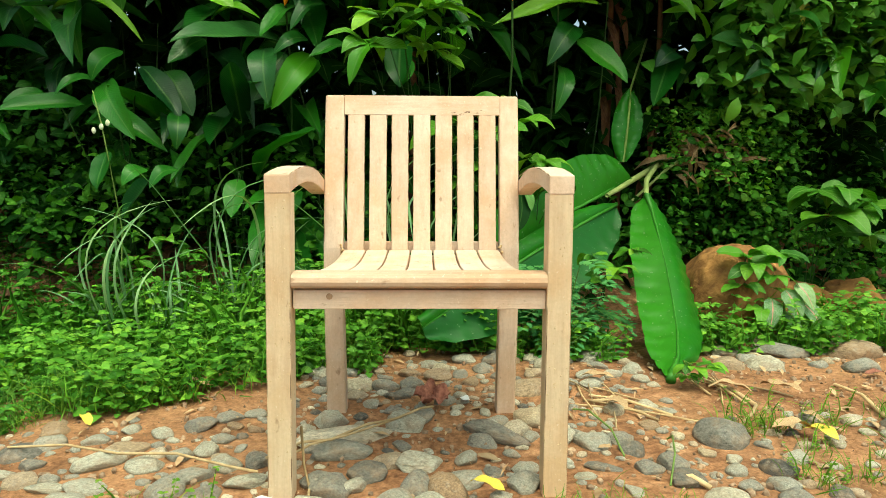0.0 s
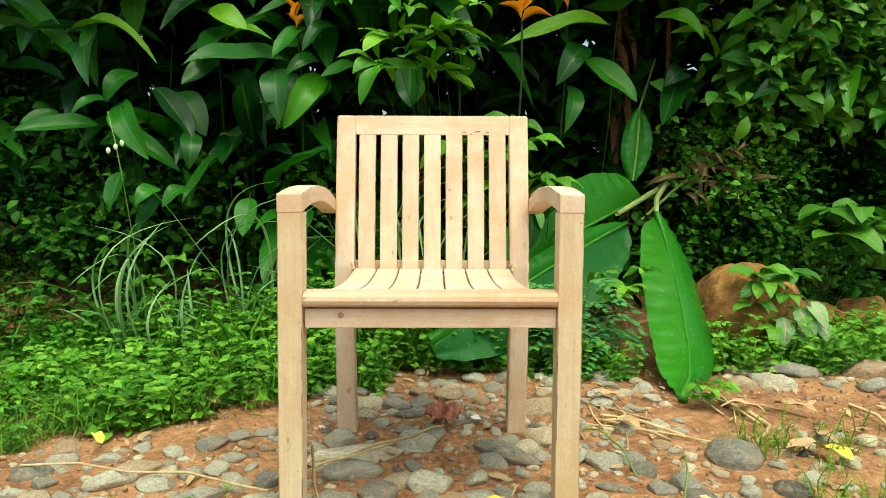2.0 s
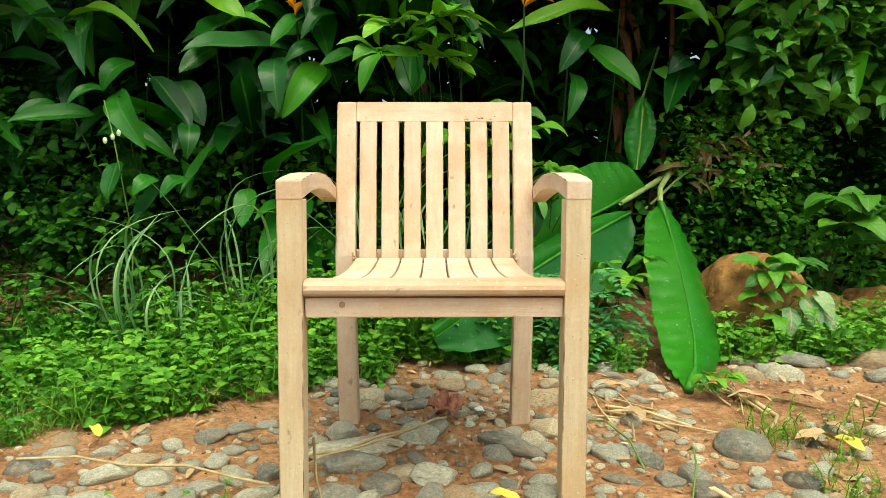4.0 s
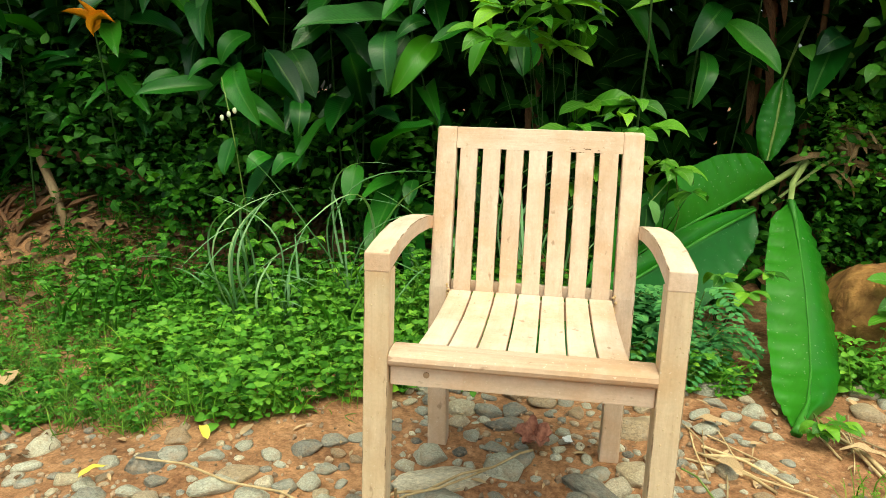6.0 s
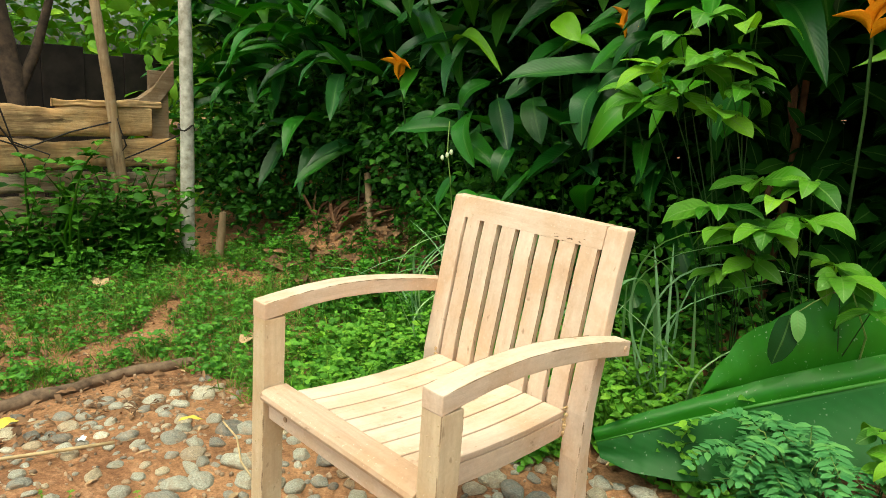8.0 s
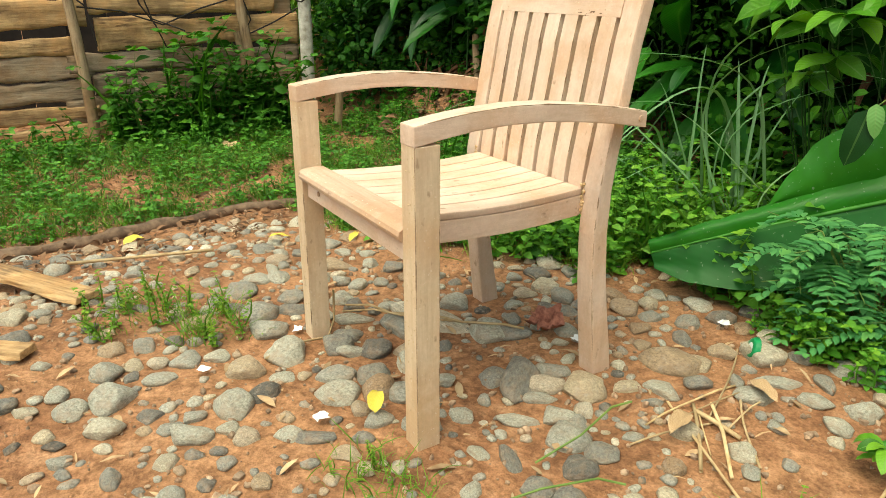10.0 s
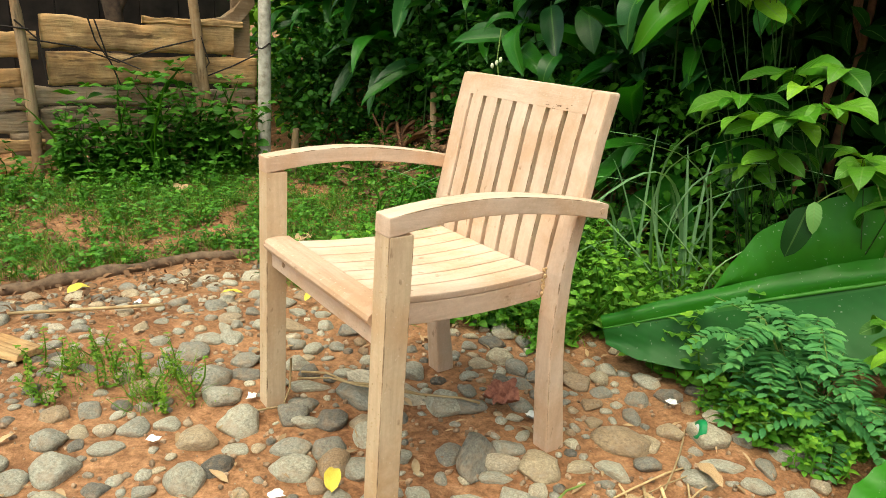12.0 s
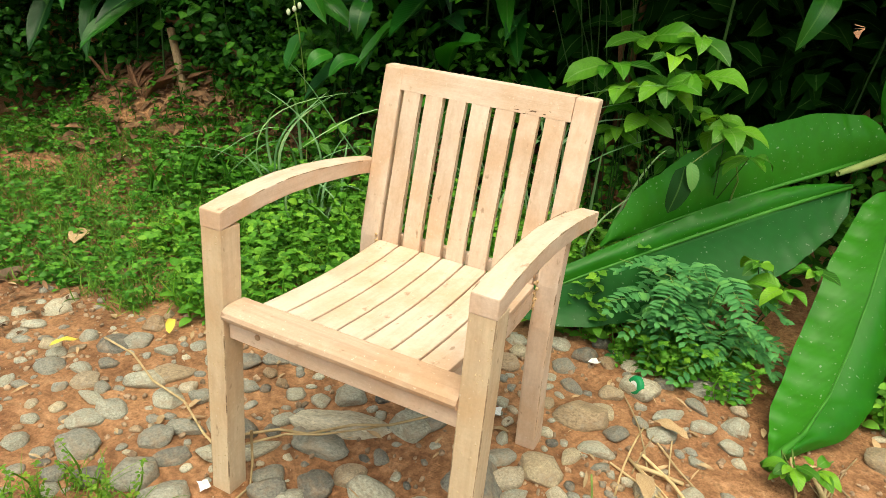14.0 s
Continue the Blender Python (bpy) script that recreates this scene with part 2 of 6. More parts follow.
banana_mat = leaf_material("banana_leaf", (0.02, 0.15, 0.008), (0.03, 0.18, 0.012), False, 0.34, 0.06, 30, 0.18, 0.4, (0.04, 0.19, 0.02))
# darker green for the drooping leaf's lower half
banana_dark = leaf_material("banana_leaf_darker", (0.014, 0.10, 0.014), (0.018, 0.12, 0.018), False, 0.45, 0.10, 26, 0.15, 0.3, (0.08, 0.22, 0.05))
caladium_mat = leaf_material("caladium_leaf", (0.08, 0.24, 0.06), (0.2, 0.36, 0.14), False, 0.45, 0.45, 5, 0.2, 0.95, (0.62, 0.22, 0.2))
stem_mat = plain("green_stem", (0.09, 0.16, 0.03), (0.2, 0.3, 0.07), 25, 0.5)
dark_stem = plain("dark_stem", (0.012, 0.04, 0.007), (0.035, 0.09, 0.016), 25, 0.6)
pale_stem = plain("pale_banana_stalk", (0.2, 0.28, 0.07), (0.38, 0.45, 0.17), 18, 0.45)
straw_mat = plain("dry_straw", (0.36, 0.25, 0.12), (0.6, 0.47, 0.27), 30, 0.85, 0.3, False)
litter_mat = plain("dry_leaf", (0.33, 0.2, 0.1), (0.58, 0.44, 0.26), 30, 0.85, 0.3, True)
red_leaf_mat = plain("red_brown_leaf", (0.14, 0.045, 0.03), (0.42, 0.18, 0.12), 70, 0.85, 0.4)
dull_yellow = plain("fading_leaf", (0.3, 0.34, 0.04), (0.5, 0.46, 0.08), 25, 0.55, 0.2)
yellow_leaf = plain("yellow_leaf", (0.55, 0.42, 0.04), (0.72, 0.6, 0.12), 25, 0.6, 0.2)
orange_mat = plain("orange_bract", (0.75, 0.24, 0.008), (0.85, 0.36, 0.02), 15, 0.45, 0.1)
white_mat = plain("white_scrap", (0.66, 0.66, 0.64), (0.82, 0.82, 0.8), 30, 0.6, 0.1)
cap_green = plain("green_enamel", (0.01, 0.19, 0.06), (0.02, 0.27, 0.09), 60, 0.3, 0.05)

# ---- mesh helpers ----


def part(name, bm, material, parent, label=""):
    me = bpy.data.meshes.new(name)
    bm.to_mesh(me)
    bm.free()
    me.materials.append(material)
    ob = new(name, me)
    ob.parent = parent
    if label:
        tagged(ob, label)
    return ob


def smooth(ob):
    ob.data.polygons.foreach_set("use_smooth", [True] * len(ob.data.polygons))
    return ob


def mesh_of(name, V, F, UV=None, material=None, flat=False):
    """A mesh from arrays: corners, four-cornered faces and a UV for each corner."""
    V, F = np.asarray(V, float), np.asarray(F, int)
    me = bpy.data.meshes.new(name)
    me.vertices.add(len(V))
    me.vertices.foreach_set("co", V.ravel())
    me.loops.add(F.size)
    me.loops.foreach_set("vertex_index", F.ravel())
    me.polygons.add(len(F))
    me.polygons.foreach_set("loop_start", np.arange(0, F.size, F.shape[1]))
    me.polygons.foreach_set("loop_total", np.full(len(F), F.shape[1]))
    me.polygons.foreach_set("use_smooth", np.full(len(F), not flat))
    if UV is not None:
        layer = me.uv_layers.new(name="UVMap")
        layer.data.foreach_set("uv", np.asarray(UV, float)[F.ravel()].ravel())
    me.update(calc_edges=True)
    me.validate()
    if material:
        me.materials.append(material)
    return me


def empty(name, at, label, category, group="", kind=""):
    ob = new(name)
    ob.location = at
    ob.empty_display_size = 0.1
    return tagged(ob, label, category, group, kind)


def child(name, me, parent, m=None, label=""):
    ob = new(name, me)
    ob.parent = parent
    if m is not None:
        ob.matrix_basis = m
    if label:
        tagged(ob, label)
    return ob


def unit(v):
    v = np.asarray(v, float)
    return v / max(np.linalg.norm(v), 1e-9)


def smoothstep(a, b, x):
    t = min(max((x - a) / (b - a), 0.0), 1.0)
    return t * t * (3 - 2 * t)


def ground_z(x, y):
    """Height of the ground: falls a little towards the fence, rises into a bank under the hedge."""
    west = smoothstep(-1.3, -2.3, x) * smoothstep(-3.6, -2.9, x)
    z = -0.13 * smoothstep(-0.5, -2.0, x) + 0.45 * smoothstep(1.75 - 0.3 * west, 3.0 - 0.55 * west, y + 0.12 * math.sin(x * 1.7))
    z += 0.02 * (noise.noise((x * 1.3, y * 1.3, 0.3))) * smoothstep(0.5, 1.2, abs(x) + abs(y - 0.3))
    z += 0.007 * noise.noise((x * 6, y * 6, 4.1)) + 0.003 * noise.noise((x * 22, y * 22, 1.7))
    return z - 0.006


def tube(points, radii, sides=6, name="tube", material=None):
    """A round bar along points, with a radius at each."""
    P = [Vector(p) for p in points]
    n = len(P)
    if not hasattr(radii, "__len__"):
        radii = [radii] * n
    V, F, U = [], [], []
    up = Vector((0.13, 0.21, 1)).normalized()
    for i, p in enumerate(P):
        d = (P[min(i + 1, n - 1)] - P[max(i - 1, 0)]).normalized()
        a = d.cross(up if abs(d.dot(up)) < 0.95 else Vector((1, 0, 0))).normalized()
        b = d.cross(a)
        for k in range(sides):
            w = 2 * math.pi * k / sides
            V.append(p + radii[i] * (math.cos(w) * a + math.sin(w) * b))
            U.append((0.2, i / max(n - 1, 1)))
    for i in range(n - 1):
        for k in range(sides):
            F.append((i * sides + k, i * sides + (k + 1) % sides, (i + 1) * sides + (k + 1) % sides, (i + 1) * sides + k))
    if sides % 2 == 0:
        for o in (0, (n - 1) * sides):
            for k in range(0, sides - 2, 2):
                F.append((o, o + k + 1, o + k + 2, o + (k + 3) % sides))
    return mesh_of(name, V, F, U, material)


def bend(a, b, lift, n=7, side=(0, 0, 1)):
    """Points from a to b along a curve that swells by lift."""
    a, b, s = Vector(a), Vector(b), Vector(side)
    return [a.lerp(b, i / (n - 1)) + s * (lift * 4 * (i / (n - 1)) * (1 - i / (n - 1))) for i in range(n)]


def leaf_grid(n=10, cols=5, arch=0.25, fold=0.25, wide=0.45, tip=1.0, wave=0.0, seed=0, aspect=0.25):
    """A leaf one long along y and one wide along x, arched towards z. wide: where it is broadest; tip: how pointed."""
    rng = random.Random(seed)
    V, F, U = [], [], []
    ph, ph2 = rng.uniform(0, 6), rng.uniform(0, 6)
    pa = wide / (1 - wide) * tip
    peak = wide ** pa * (1 - wide) ** tip
    for i in range(n + 1):
        s = i / n
        w = 0.5 * max((s ** pa) * ((1 - s) ** tip) / peak, 0.012)
        z0 = arch * 4 * s * (1 - s)
        for k in range(cols):
            u = 2 * k / (cols - 1) - 1
            z = z0 + fold * w * abs(u) * aspect + wave * math.sin(ph + s * 13 + (2 if u > 0 else 0)) * abs(u) ** 2
            V.append((u * w, s, z + 0.02 * math.sin(ph2 + 7 * s)))
            U.append((0.5 + 0.5 * u, s))
    for i in range(n):
        for k in range(cols - 1):
            a = i * cols + k
            F.append((a, a + 1, a + cols + 1, a + cols))
    return np.array(V), np.array(F), np.array(U)


def frame_of(base, tip, facing, width, length=None):
    """The pose that lays a one-by-one leaf from base to tip, its upper face turned towards facing."""
    b, t = Vector(base), Vector(tip)
    y = t - b
    ln = y.length
    y.normalize()
    x = y.cross(Vector(facing))
    if x.length < 1e-4:
        x = y.cross(Vector((0.3, 0.5, 0.8)))
    x.normalize()
    z = x.cross(y)
    m = Matrix((x * width, y * ln, z * ln)).transposed().to_4x4()
    m.translation = b
    return m


def scatter(template, base, tip, facing, width):
    """Many leaves of one template in one set of arrays."""
    tv, tf, tu = template
    base, tip, facing, width = (np.asarray(a, float) for a in (base, tip, facing, width))
    y = tip - base
    ln = np.linalg.norm(y, axis=1, keepdims=True)
    yh = y / ln
    x = np.cross(yh, facing)
    x /= np.maximum(np.linalg.norm(x, axis=1, keepdims=True), 1e-6)
    z = np.cross(x, yh)
    V = (base[:, None, :] + tv[None, :, 0:1] * (x * width[:, None])[:, None, :] + tv[None, :, 1:2] * y[:, None, :]
         + tv[None, :, 2:3] * (z * ln)[:, None, :])
    N, k = len(base), len(tv)
    F = tf[None] + (np.arange(N) * k)[:, None, None]
    return V.reshape(-1, 3), F.reshape(-1, tf.shape[1]), np.tile(tu, (N, 1))


def joined(sets):
    V, F, U, o = [], [], [], 0
    for v, f, u in sets:
        V.append(v)
        F.append(f + o)
        U.append(u)
        o += len(v)
    return np.concatenate(V), np.concatenate(F), np.concatenate(U)


def box_loft(sections, bevel=0.003, ends=True):
    """A bar through four-cornered sections, with softened edges."""
    bm = bmesh.new()
    rings = [[bm.verts.new(p) for p in s] for s in sections]
    for a, b in zip(rings, rings[1:]):
        for k in range(4):
            bm.faces.new((a[k], a[(k + 1) % 4], b[(k + 1) % 4], b[k]))
    bm.faces.new(rings[0][::-1])
    bm.faces.new(rings[-1])
    bmesh.ops.recalc_face_normals(bm, faces=bm.faces)
    edges = [e for e in bm.edges if e.is_manifold and e.calc_face_angle(0) > 0.6]
    if not ends:
        caps = set(rings[0]) | set(rings[-1])
        edges = [e for e in edges if not (e.verts[0] in caps and e.verts[1] in caps)]
    bmesh.ops.bevel(bm, geom=edges, offset=bevel, segments=2, profile=0.6, affect="EDGES", clamp_overlap=True)
    return bm


def box(x0, x1, y0, y1, z0, z1, bevel=0.003):
    return box_loft([[(x0, y0, z), (x1, y0, z), (x1, y1, z), (x0, y1, z)] for z in (z0, z1)], bevel)


def interp(table, v):
    xs, ys = zip(*table)
    return float(np.interp(v, xs, ys))

# ---- ground ----


def build_ground():
    def lines(lo, hi, step, far):
        mid = np.arange(lo, hi + 1e-6, step)
        out = [far * f for f in (0.02, 0.06, 0.2, 0.5, 1.0)]
        return np.concatenate([lo - np.array(out[::-1]), mid, hi + np.array(out)])
    xs, ys = lines(-4.6, 2.6, 0.035, 300.0), lines(-2.0, 3.4, 0.035, 300.0)
    V = [(x, y, ground_z(x, min(y, 6.0))) for y in ys for x in xs]
    nx, ny = len(xs), len(ys)
    i, j = np.meshgrid(np.arange(nx - 1), np.arange(ny - 1))
    a = (j * nx + i).ravel()
    F = np.stack([a, a + 1, a + nx + 1, a + nx], 1)
    g = new("ground", mesh_of("ground", V, F, None, soil))
    return tagged(g, "bare red-brown earth strewn with grey river stones and litter", "ground", kind="structure")


ground = build_ground()

# ---- chair ----


def build_chair():
    chair = empty("armchair", (0, 0, 0), "sanded pale teak garden armchair with slatted back on stony earth", "chair")
    front = [(0.0, 0.492), (0.12, 0.476), (0.23, 0.464), (0.34, 0.458), (0.44, 0.463), (0.51, 0.475), (0.62, 0.496), (0.73, 0.515), (0.83, 0.538)]
    back = [(0.0, 0.549), (0.12, 0.526), (0.23, 0.508), (0.34, 0.498), (0.44, 0.5), (0.51, 0.509), (0.62, 0.528), (0.73, 0.547), (0.83, 0.572)]

    def f(z):
        return interp(front, z)

    def k(z):
        return interp(back, z)

    for s in (-1, 1):
        # front leg, set a hair wider at the foot on one side
        o = -0.006 if s < 0 else 0.0
        part("front_leg", box_loft([[(s * 0.243 + o * q, 0.0, z), (s * 0.29 + o * q, 0.0, z), (s * 0.29 + o * q, 0.05, z), (s * 0.243 + o * q, 0.05, z)]
                                    for z, q in ((-0.012, 1), (0.3, 0.5), (0.5945, 0))], 0.0022), leg_teak, chair)
        # armrest, arched from front to back
        top = [(-0.001, 0.629), (0.05, 0.636), (0.12, 0.643), (0.2, 0.646), (0.28, 0.643), (0.37, 0.634), (0.45, 0.623), (0.536, 0.607)]
        secs = []
        for i, (y, z) in enumerate(top):
            th = (0.036, 0.035, 0.034, 0.034, 0.034, 0.034, 0.034, 0.033)[i]
            xi = 0.2425 + 0.008 * smoothstep(0.3, 0.5, y)
            secs.append([(s * xi, y, z - th), (s * 0.2905, y, z - th), (s * 0.2905, y, z), (s * xi, y, z)])
        smooth_arm = part("armrest", box_loft(secs, 0.0028), teak_y, chair)
        # rear leg running up into the back
        part("rear_post", box_loft([[(s * 0.2, f(z), z), (s * 0.25, f(z), z), (s * 0.25, k(z), z), (s * 0.2, k(z), z)]
                                    for z in (-0.012, 0.06, 0.12, 0.18, 0.23, 0.29, 0.34, 0.39, 0.44, 0.475, 0.51, 0.56, 0.62, 0.68, 0.73, 0.79)]
                                   + [[(s * 0.2, f(0.831), 0.831), (s * 0.25, f(0.831), 0.831), (s * 0.25, k(0.831), 0.831), (s * 0.2, k(0.831), 0.831)]],
                                   0.006), teak_z, chair)
        # side rail under the seat, dished along its top
        st = [(0.05, 0.4285), (0.15, 0.42), (0.26, 0.4145), (0.36, 0.4155), (0.462, 0.4205)]
        part("side_rail", box_loft([[(s * 0.172, y, z - 0.046), (s * 0.1975, y, z - 0.046), (s * 0.1975, y, z), (s * 0.172, y, z)] for y, z in st], 0.003), teak_y, chair)
        # round plug in the arm's side
        bm = bmesh.new()
        bmesh.ops.create_cone(bm, cap_ends=True, segments=18, radius1=0.0065, radius2=0.006, depth=0.003,
                              matrix=pose(s * 0.291, 0.518, 0.594, 0, s * 90, 0))
        part("wood_plug", bm, teak_x, smooth_arm)
    # back: top rail and seven slats
    part("top_rail", box_loft([[(x, f(0.781) - 0.0003, 0.781), (x, k(0.781) - 0.003, 0.781), (x, k(0.831) - 0.002, 0.8305), (x, f(0.83) - 0.0003, 0.8305)]
                               for x in (-0.2, 0.0, 0.2)], 0.0002), teak_x, chair)
    part("lower_back_rail", box_loft([[(x, 0.4835, 0.425), (x, 0.498, 0.425), (x, 0.498, 0.455), (x, 0.4835, 0.455)] for x in (-0.1995, 0.0, 0.1995)], 0.003), teak_x, chair)
    for i in range(7):
        x = (i - 3) * 0.0563
        w = 0.0214 + 0.0005 * math.sin(i * 2.3)
        secs = []
        for z in (0.424, 0.45, 0.48, 0.51, 0.56, 0.62, 0.68, 0.73, 0.7808):
            b = 0.0002 if z > 0.47 else 0.002
            secs.append([(x - w, f(z) + b, z), (x + w, f(z) + b, z), (x + w, f(z) + b + 0.016, z), (x - w, f(z) + b + 0.016, z)])
        part("back_slat", box_loft(secs, 0.0025, False), teak_z, chair)
    # seat: nosing board, apron, rear rail and seven dished slats
    bm = bmesh.new()
    prof = [(0.054, 0.415), (0.006, 0.4135), (-0.002, 0.415), (-0.007, 0.42), (-0.009, 0.427), (-0.006, 0.435), (0.001, 0.4405), (0.012, 0.443), (0.03, 0.4435), (0.054, 0.442)]
    rings = [[bm.verts.new((x, y + 0.001 * math.sin(9 * x), z)) for y, z in prof] for x in np.linspace(-0.2425, 0.2425, 9)]
    for a, b in zip(rings, rings[1:]):
        for q in range(len(prof)):
            w = (q + 1) % len(prof)
            bm.faces.new((a[q], a[w], b[w], b[q]))
    bm.faces.new(rings[0])
    bm.faces.new(rings[-1])
    bmesh.ops.recalc_face_normals(bm, faces=bm.faces)
    part("seat_nosing", bm, nosing_teak, chair)
    part("front_apron", box(-0.2425, 0.2425, 0.011, 0.033, 0.372, 0.4095, 0.003), teak_x, chair)
    part("rear_seat_rail", box(-0.1995, 0.1995, 0.452, 0.474, 0.378, 0.421, 0.003), teak_x, chair)
    for i in range(7):
        x = (i - 3) * 0.0565
        w = 0.0263
        secs = []
        for y, z in ((0.0545, 0.4425), (0.1, 0.4385), (0.16, 0.434), (0.22, 0.431), (0.28, 0.4295), (0.34, 0.43), (0.4, 0.432), (0.464, 0.436)):
            x0, x1 = (-0.1975 if i == 0 else x - w), (0.1975 if i == 6 else x + w)
            secs.append([(x0, y, z - 0.014), (x1, y, z - 0.014), (x1, y, z), (x0, y, z)])
        part("seat_slat", box_loft(secs, 0.003), teak_y, chair)
    bm = bmesh.new()
    bmesh.ops.create_cone(bm, cap_ends=True, segments=18, radius1=0.0062, radius2=0.0058, depth=0.003, matrix=pose(-0.173, 0.0105, 0.397, 90, 0, 0))
    part("wood_plug", bm, plain("plug_wood", (0.28, 0.17, 0.1), (0.4, 0.26, 0.16), 60), chair, "dark wooden plug")
    # dried glue and filler beads on the front legs
    rng = random.Random(8)
    for s in (-1, 1):
        bm = bmesh.new()
        for q in range(60):
            z = rng.uniform(0.03, 0.58)
            x = s * rng.uniform(0.246, 0.287)
            bmesh.ops.create_icosphere(bm, subdivisions=1, radius=rng.uniform(0.0006, 0.0019), matrix=Matrix.Translation((x, -0.0002, z)))
        part("filler_beads", bm, plain("dried_filler", (0.46, 0.33, 0.18), (0.64, 0.5, 0.32), 80), chair, "small beads of dried filler")["kind"] = "stuff"
    # crumbs of filler pressed out where side rails meet the rear posts
    for s in (-1, 1):
        bm = bmesh.new()
        for q in range(26):
            bmesh.ops.create_icosphere(bm, subdivisions=1, radius=rng.uniform(0.0015, 0.0045),
                                       matrix=Matrix.Translation((s * rng.uniform(0.198, 0.206), 0.462 + rng.uniform(-0.004, 0.001), rng.uniform(0.37, 0.45))))
        part("filler_crumbs", bm, plain("filler_crumb", (0.5, 0.33, 0.16), (0.7, 0.5, 0.28), 80), chair, "crumbs of filler at the joint")["kind"] = "stuff"
    # dark worn arrises
    worn = plain("worn_edge", (0.12, 0.07, 0.04), (0.5, 0.36, 0.22), 38, 0.9)
    for s in (-1, 1):
        for x, y, z0, z1 in ((s * 0.2885, 0.0015, 0.02, 0.6), (s * 0.2445, 0.0015, 0.02, 0.38), (s * 0.2885, 0.0485, 0.1, 0.58)):
            o = -0.006 if s < 0 else 0.0
            pts = [(x + o * (1 - z / 0.6) + 0.0004 * noise.noise((z * 30, x * 9, y)), y + 0.0004 * noise.noise((z * 25, 3, x)), z) for z in np.linspace(z0, z1, 24)]
            child("worn_edge", tube(pts, [0.0015 + 0.0007 * noise.noise((p[2] * 40, x * 7, 2)) for p in pts], 6, "worn_edge", worn), chair, None, "dark worn arris")
        pts = [(s * 0.2475, f(z) + 0.0025, z) for z in np.linspace(0.03, 0.55, 24)]
        child("worn_edge", tube(pts, [0.0016 + 0.0008 * noise.noise((p[2] * 40, s, 5)) for p in pts], 6, "worn_edge", worn), chair, None, "dark worn arris")
    for i in range(7):
        x = (i - 3) * 0.0563
        for g in (-1, 1):
            pts = [(x + g * 0.0212 + 0.0003 * noise.noise((z * 40, i, g)), f(z) + 0.0018, z) for z in np.linspace(0.5, 0.78, 26)]
            child("worn_edge", tube(pts, [max(0.0003, 0.001 + 0.0016 * noise.noise((p[2] * 38, i * 3 + g, 2))) for p in pts], 5, "worn_edge", worn), chair, None, "dark worn arris")
    for s in (-1, 1):
        for xe in (0.2436, 0.2896):
            pts = [(s * xe, y, interp([(-0.001, 0.629), (0.05, 0.636), (0.12, 0.643), (0.2, 0.646), (0.28, 0.643), (0.37, 0.634), (0.45, 0.623), (0.536, 0.607)], y) - 0.001) for y in np.linspace(0.004, 0.45 if xe < 0.25 else 0.53, 30)]
            child("worn_edge", tube(pts, [max(0.0003, 0.0008 + 0.0016 * noise.noise((p[1] * 42, s * xe * 30, 2))) for p in pts], 5, "worn_edge", worn), chair, None, "dark worn arris")
    # rough filler scar across the top rail
    bm = bmesh.new()
    for q in range(15):
        x = 0.065 + rng.uniform(0, 0.1)
        z = 0.783 + rng.uniform(-0.003, 0.011)
        bmesh.ops.create_icosphere(bm, subdivisions=1, radius=rng.uniform(0.0008, 0.0024),
                                   matrix=Matrix.Translation((x, f(z) - 0.0002, z)) @ Matrix.Diagonal((2.2, 0.5, 0.7, 1)))
    part("filler_scar", bm, plain("dark_crack", (0.09, 0.05, 0.03), (0.34, 0.22, 0.14), 90), chair, "dark cracks in the wood")["kind"] = "stuff"
    return chair


chair = build_chair()

# ---- fence and what stands behind it ----


def slab(y0, y1, z0, z1, x, material, rng, thick=0.035):
    """A rough sawn plank with wandering edges."""
    n = 52
    a, b, c = rng.uniform(0, 9), rng.uniform(0, 9), rng.uniform(0, 9)
    V, F = [], []
    for i in range(n + 1):
        t = i / n
        y = y0 + (y1 - y0) * t
        top = z1 + 0.03 * noise.noise((y * 2.2, a, 0)) + 0.014 * noise.noise((y * 9, a, 3)) - 0.006
        bot = z0 + 0.024 * noise.noise((y * 2.2, b, 0)) + 0.014 * noise.noise((y * 9, b, 5)) + 0.004
        xo = x + 0.015 * noise.noise((y * 1.5, c, 1))
        for u, dx in ((0, 0.012), (0.08, 0.003), (0.25, 0.0), (0.42, 0.004), (0.6, 0.0), (0.78, 0.002), (0.92, 0.004), (1, 0.014)):
            V.append((xo - dx + 0.011 * noise.noise((y * 5, u * 5, c)) + 0.006 * noise.noise((y * 16, u * 14, c)), y, bot + (top - bot) * u))
        for u in (1, 0):
            V.append((xo - thick, y, bot + (top - bot) * u))
    m = 10
    for i in range(n):
        for q in range(m):
            w = (q + 1) % m
            F.append((i * m + q, i * m + w, (i + 1) * m + w, (i + 1) * m + q))
    quads = list(F)
    for o in (0, n * m):
        quads += [(o, o + 1, o + 8, o + 9), (o + 1, o + 2, o + 7, o + 8), (o + 2, o + 3, o + 6, o + 7), (o + 3, o + 4, o + 5, o + 6)]
    return mesh_of("plank", V, quads, None, material)


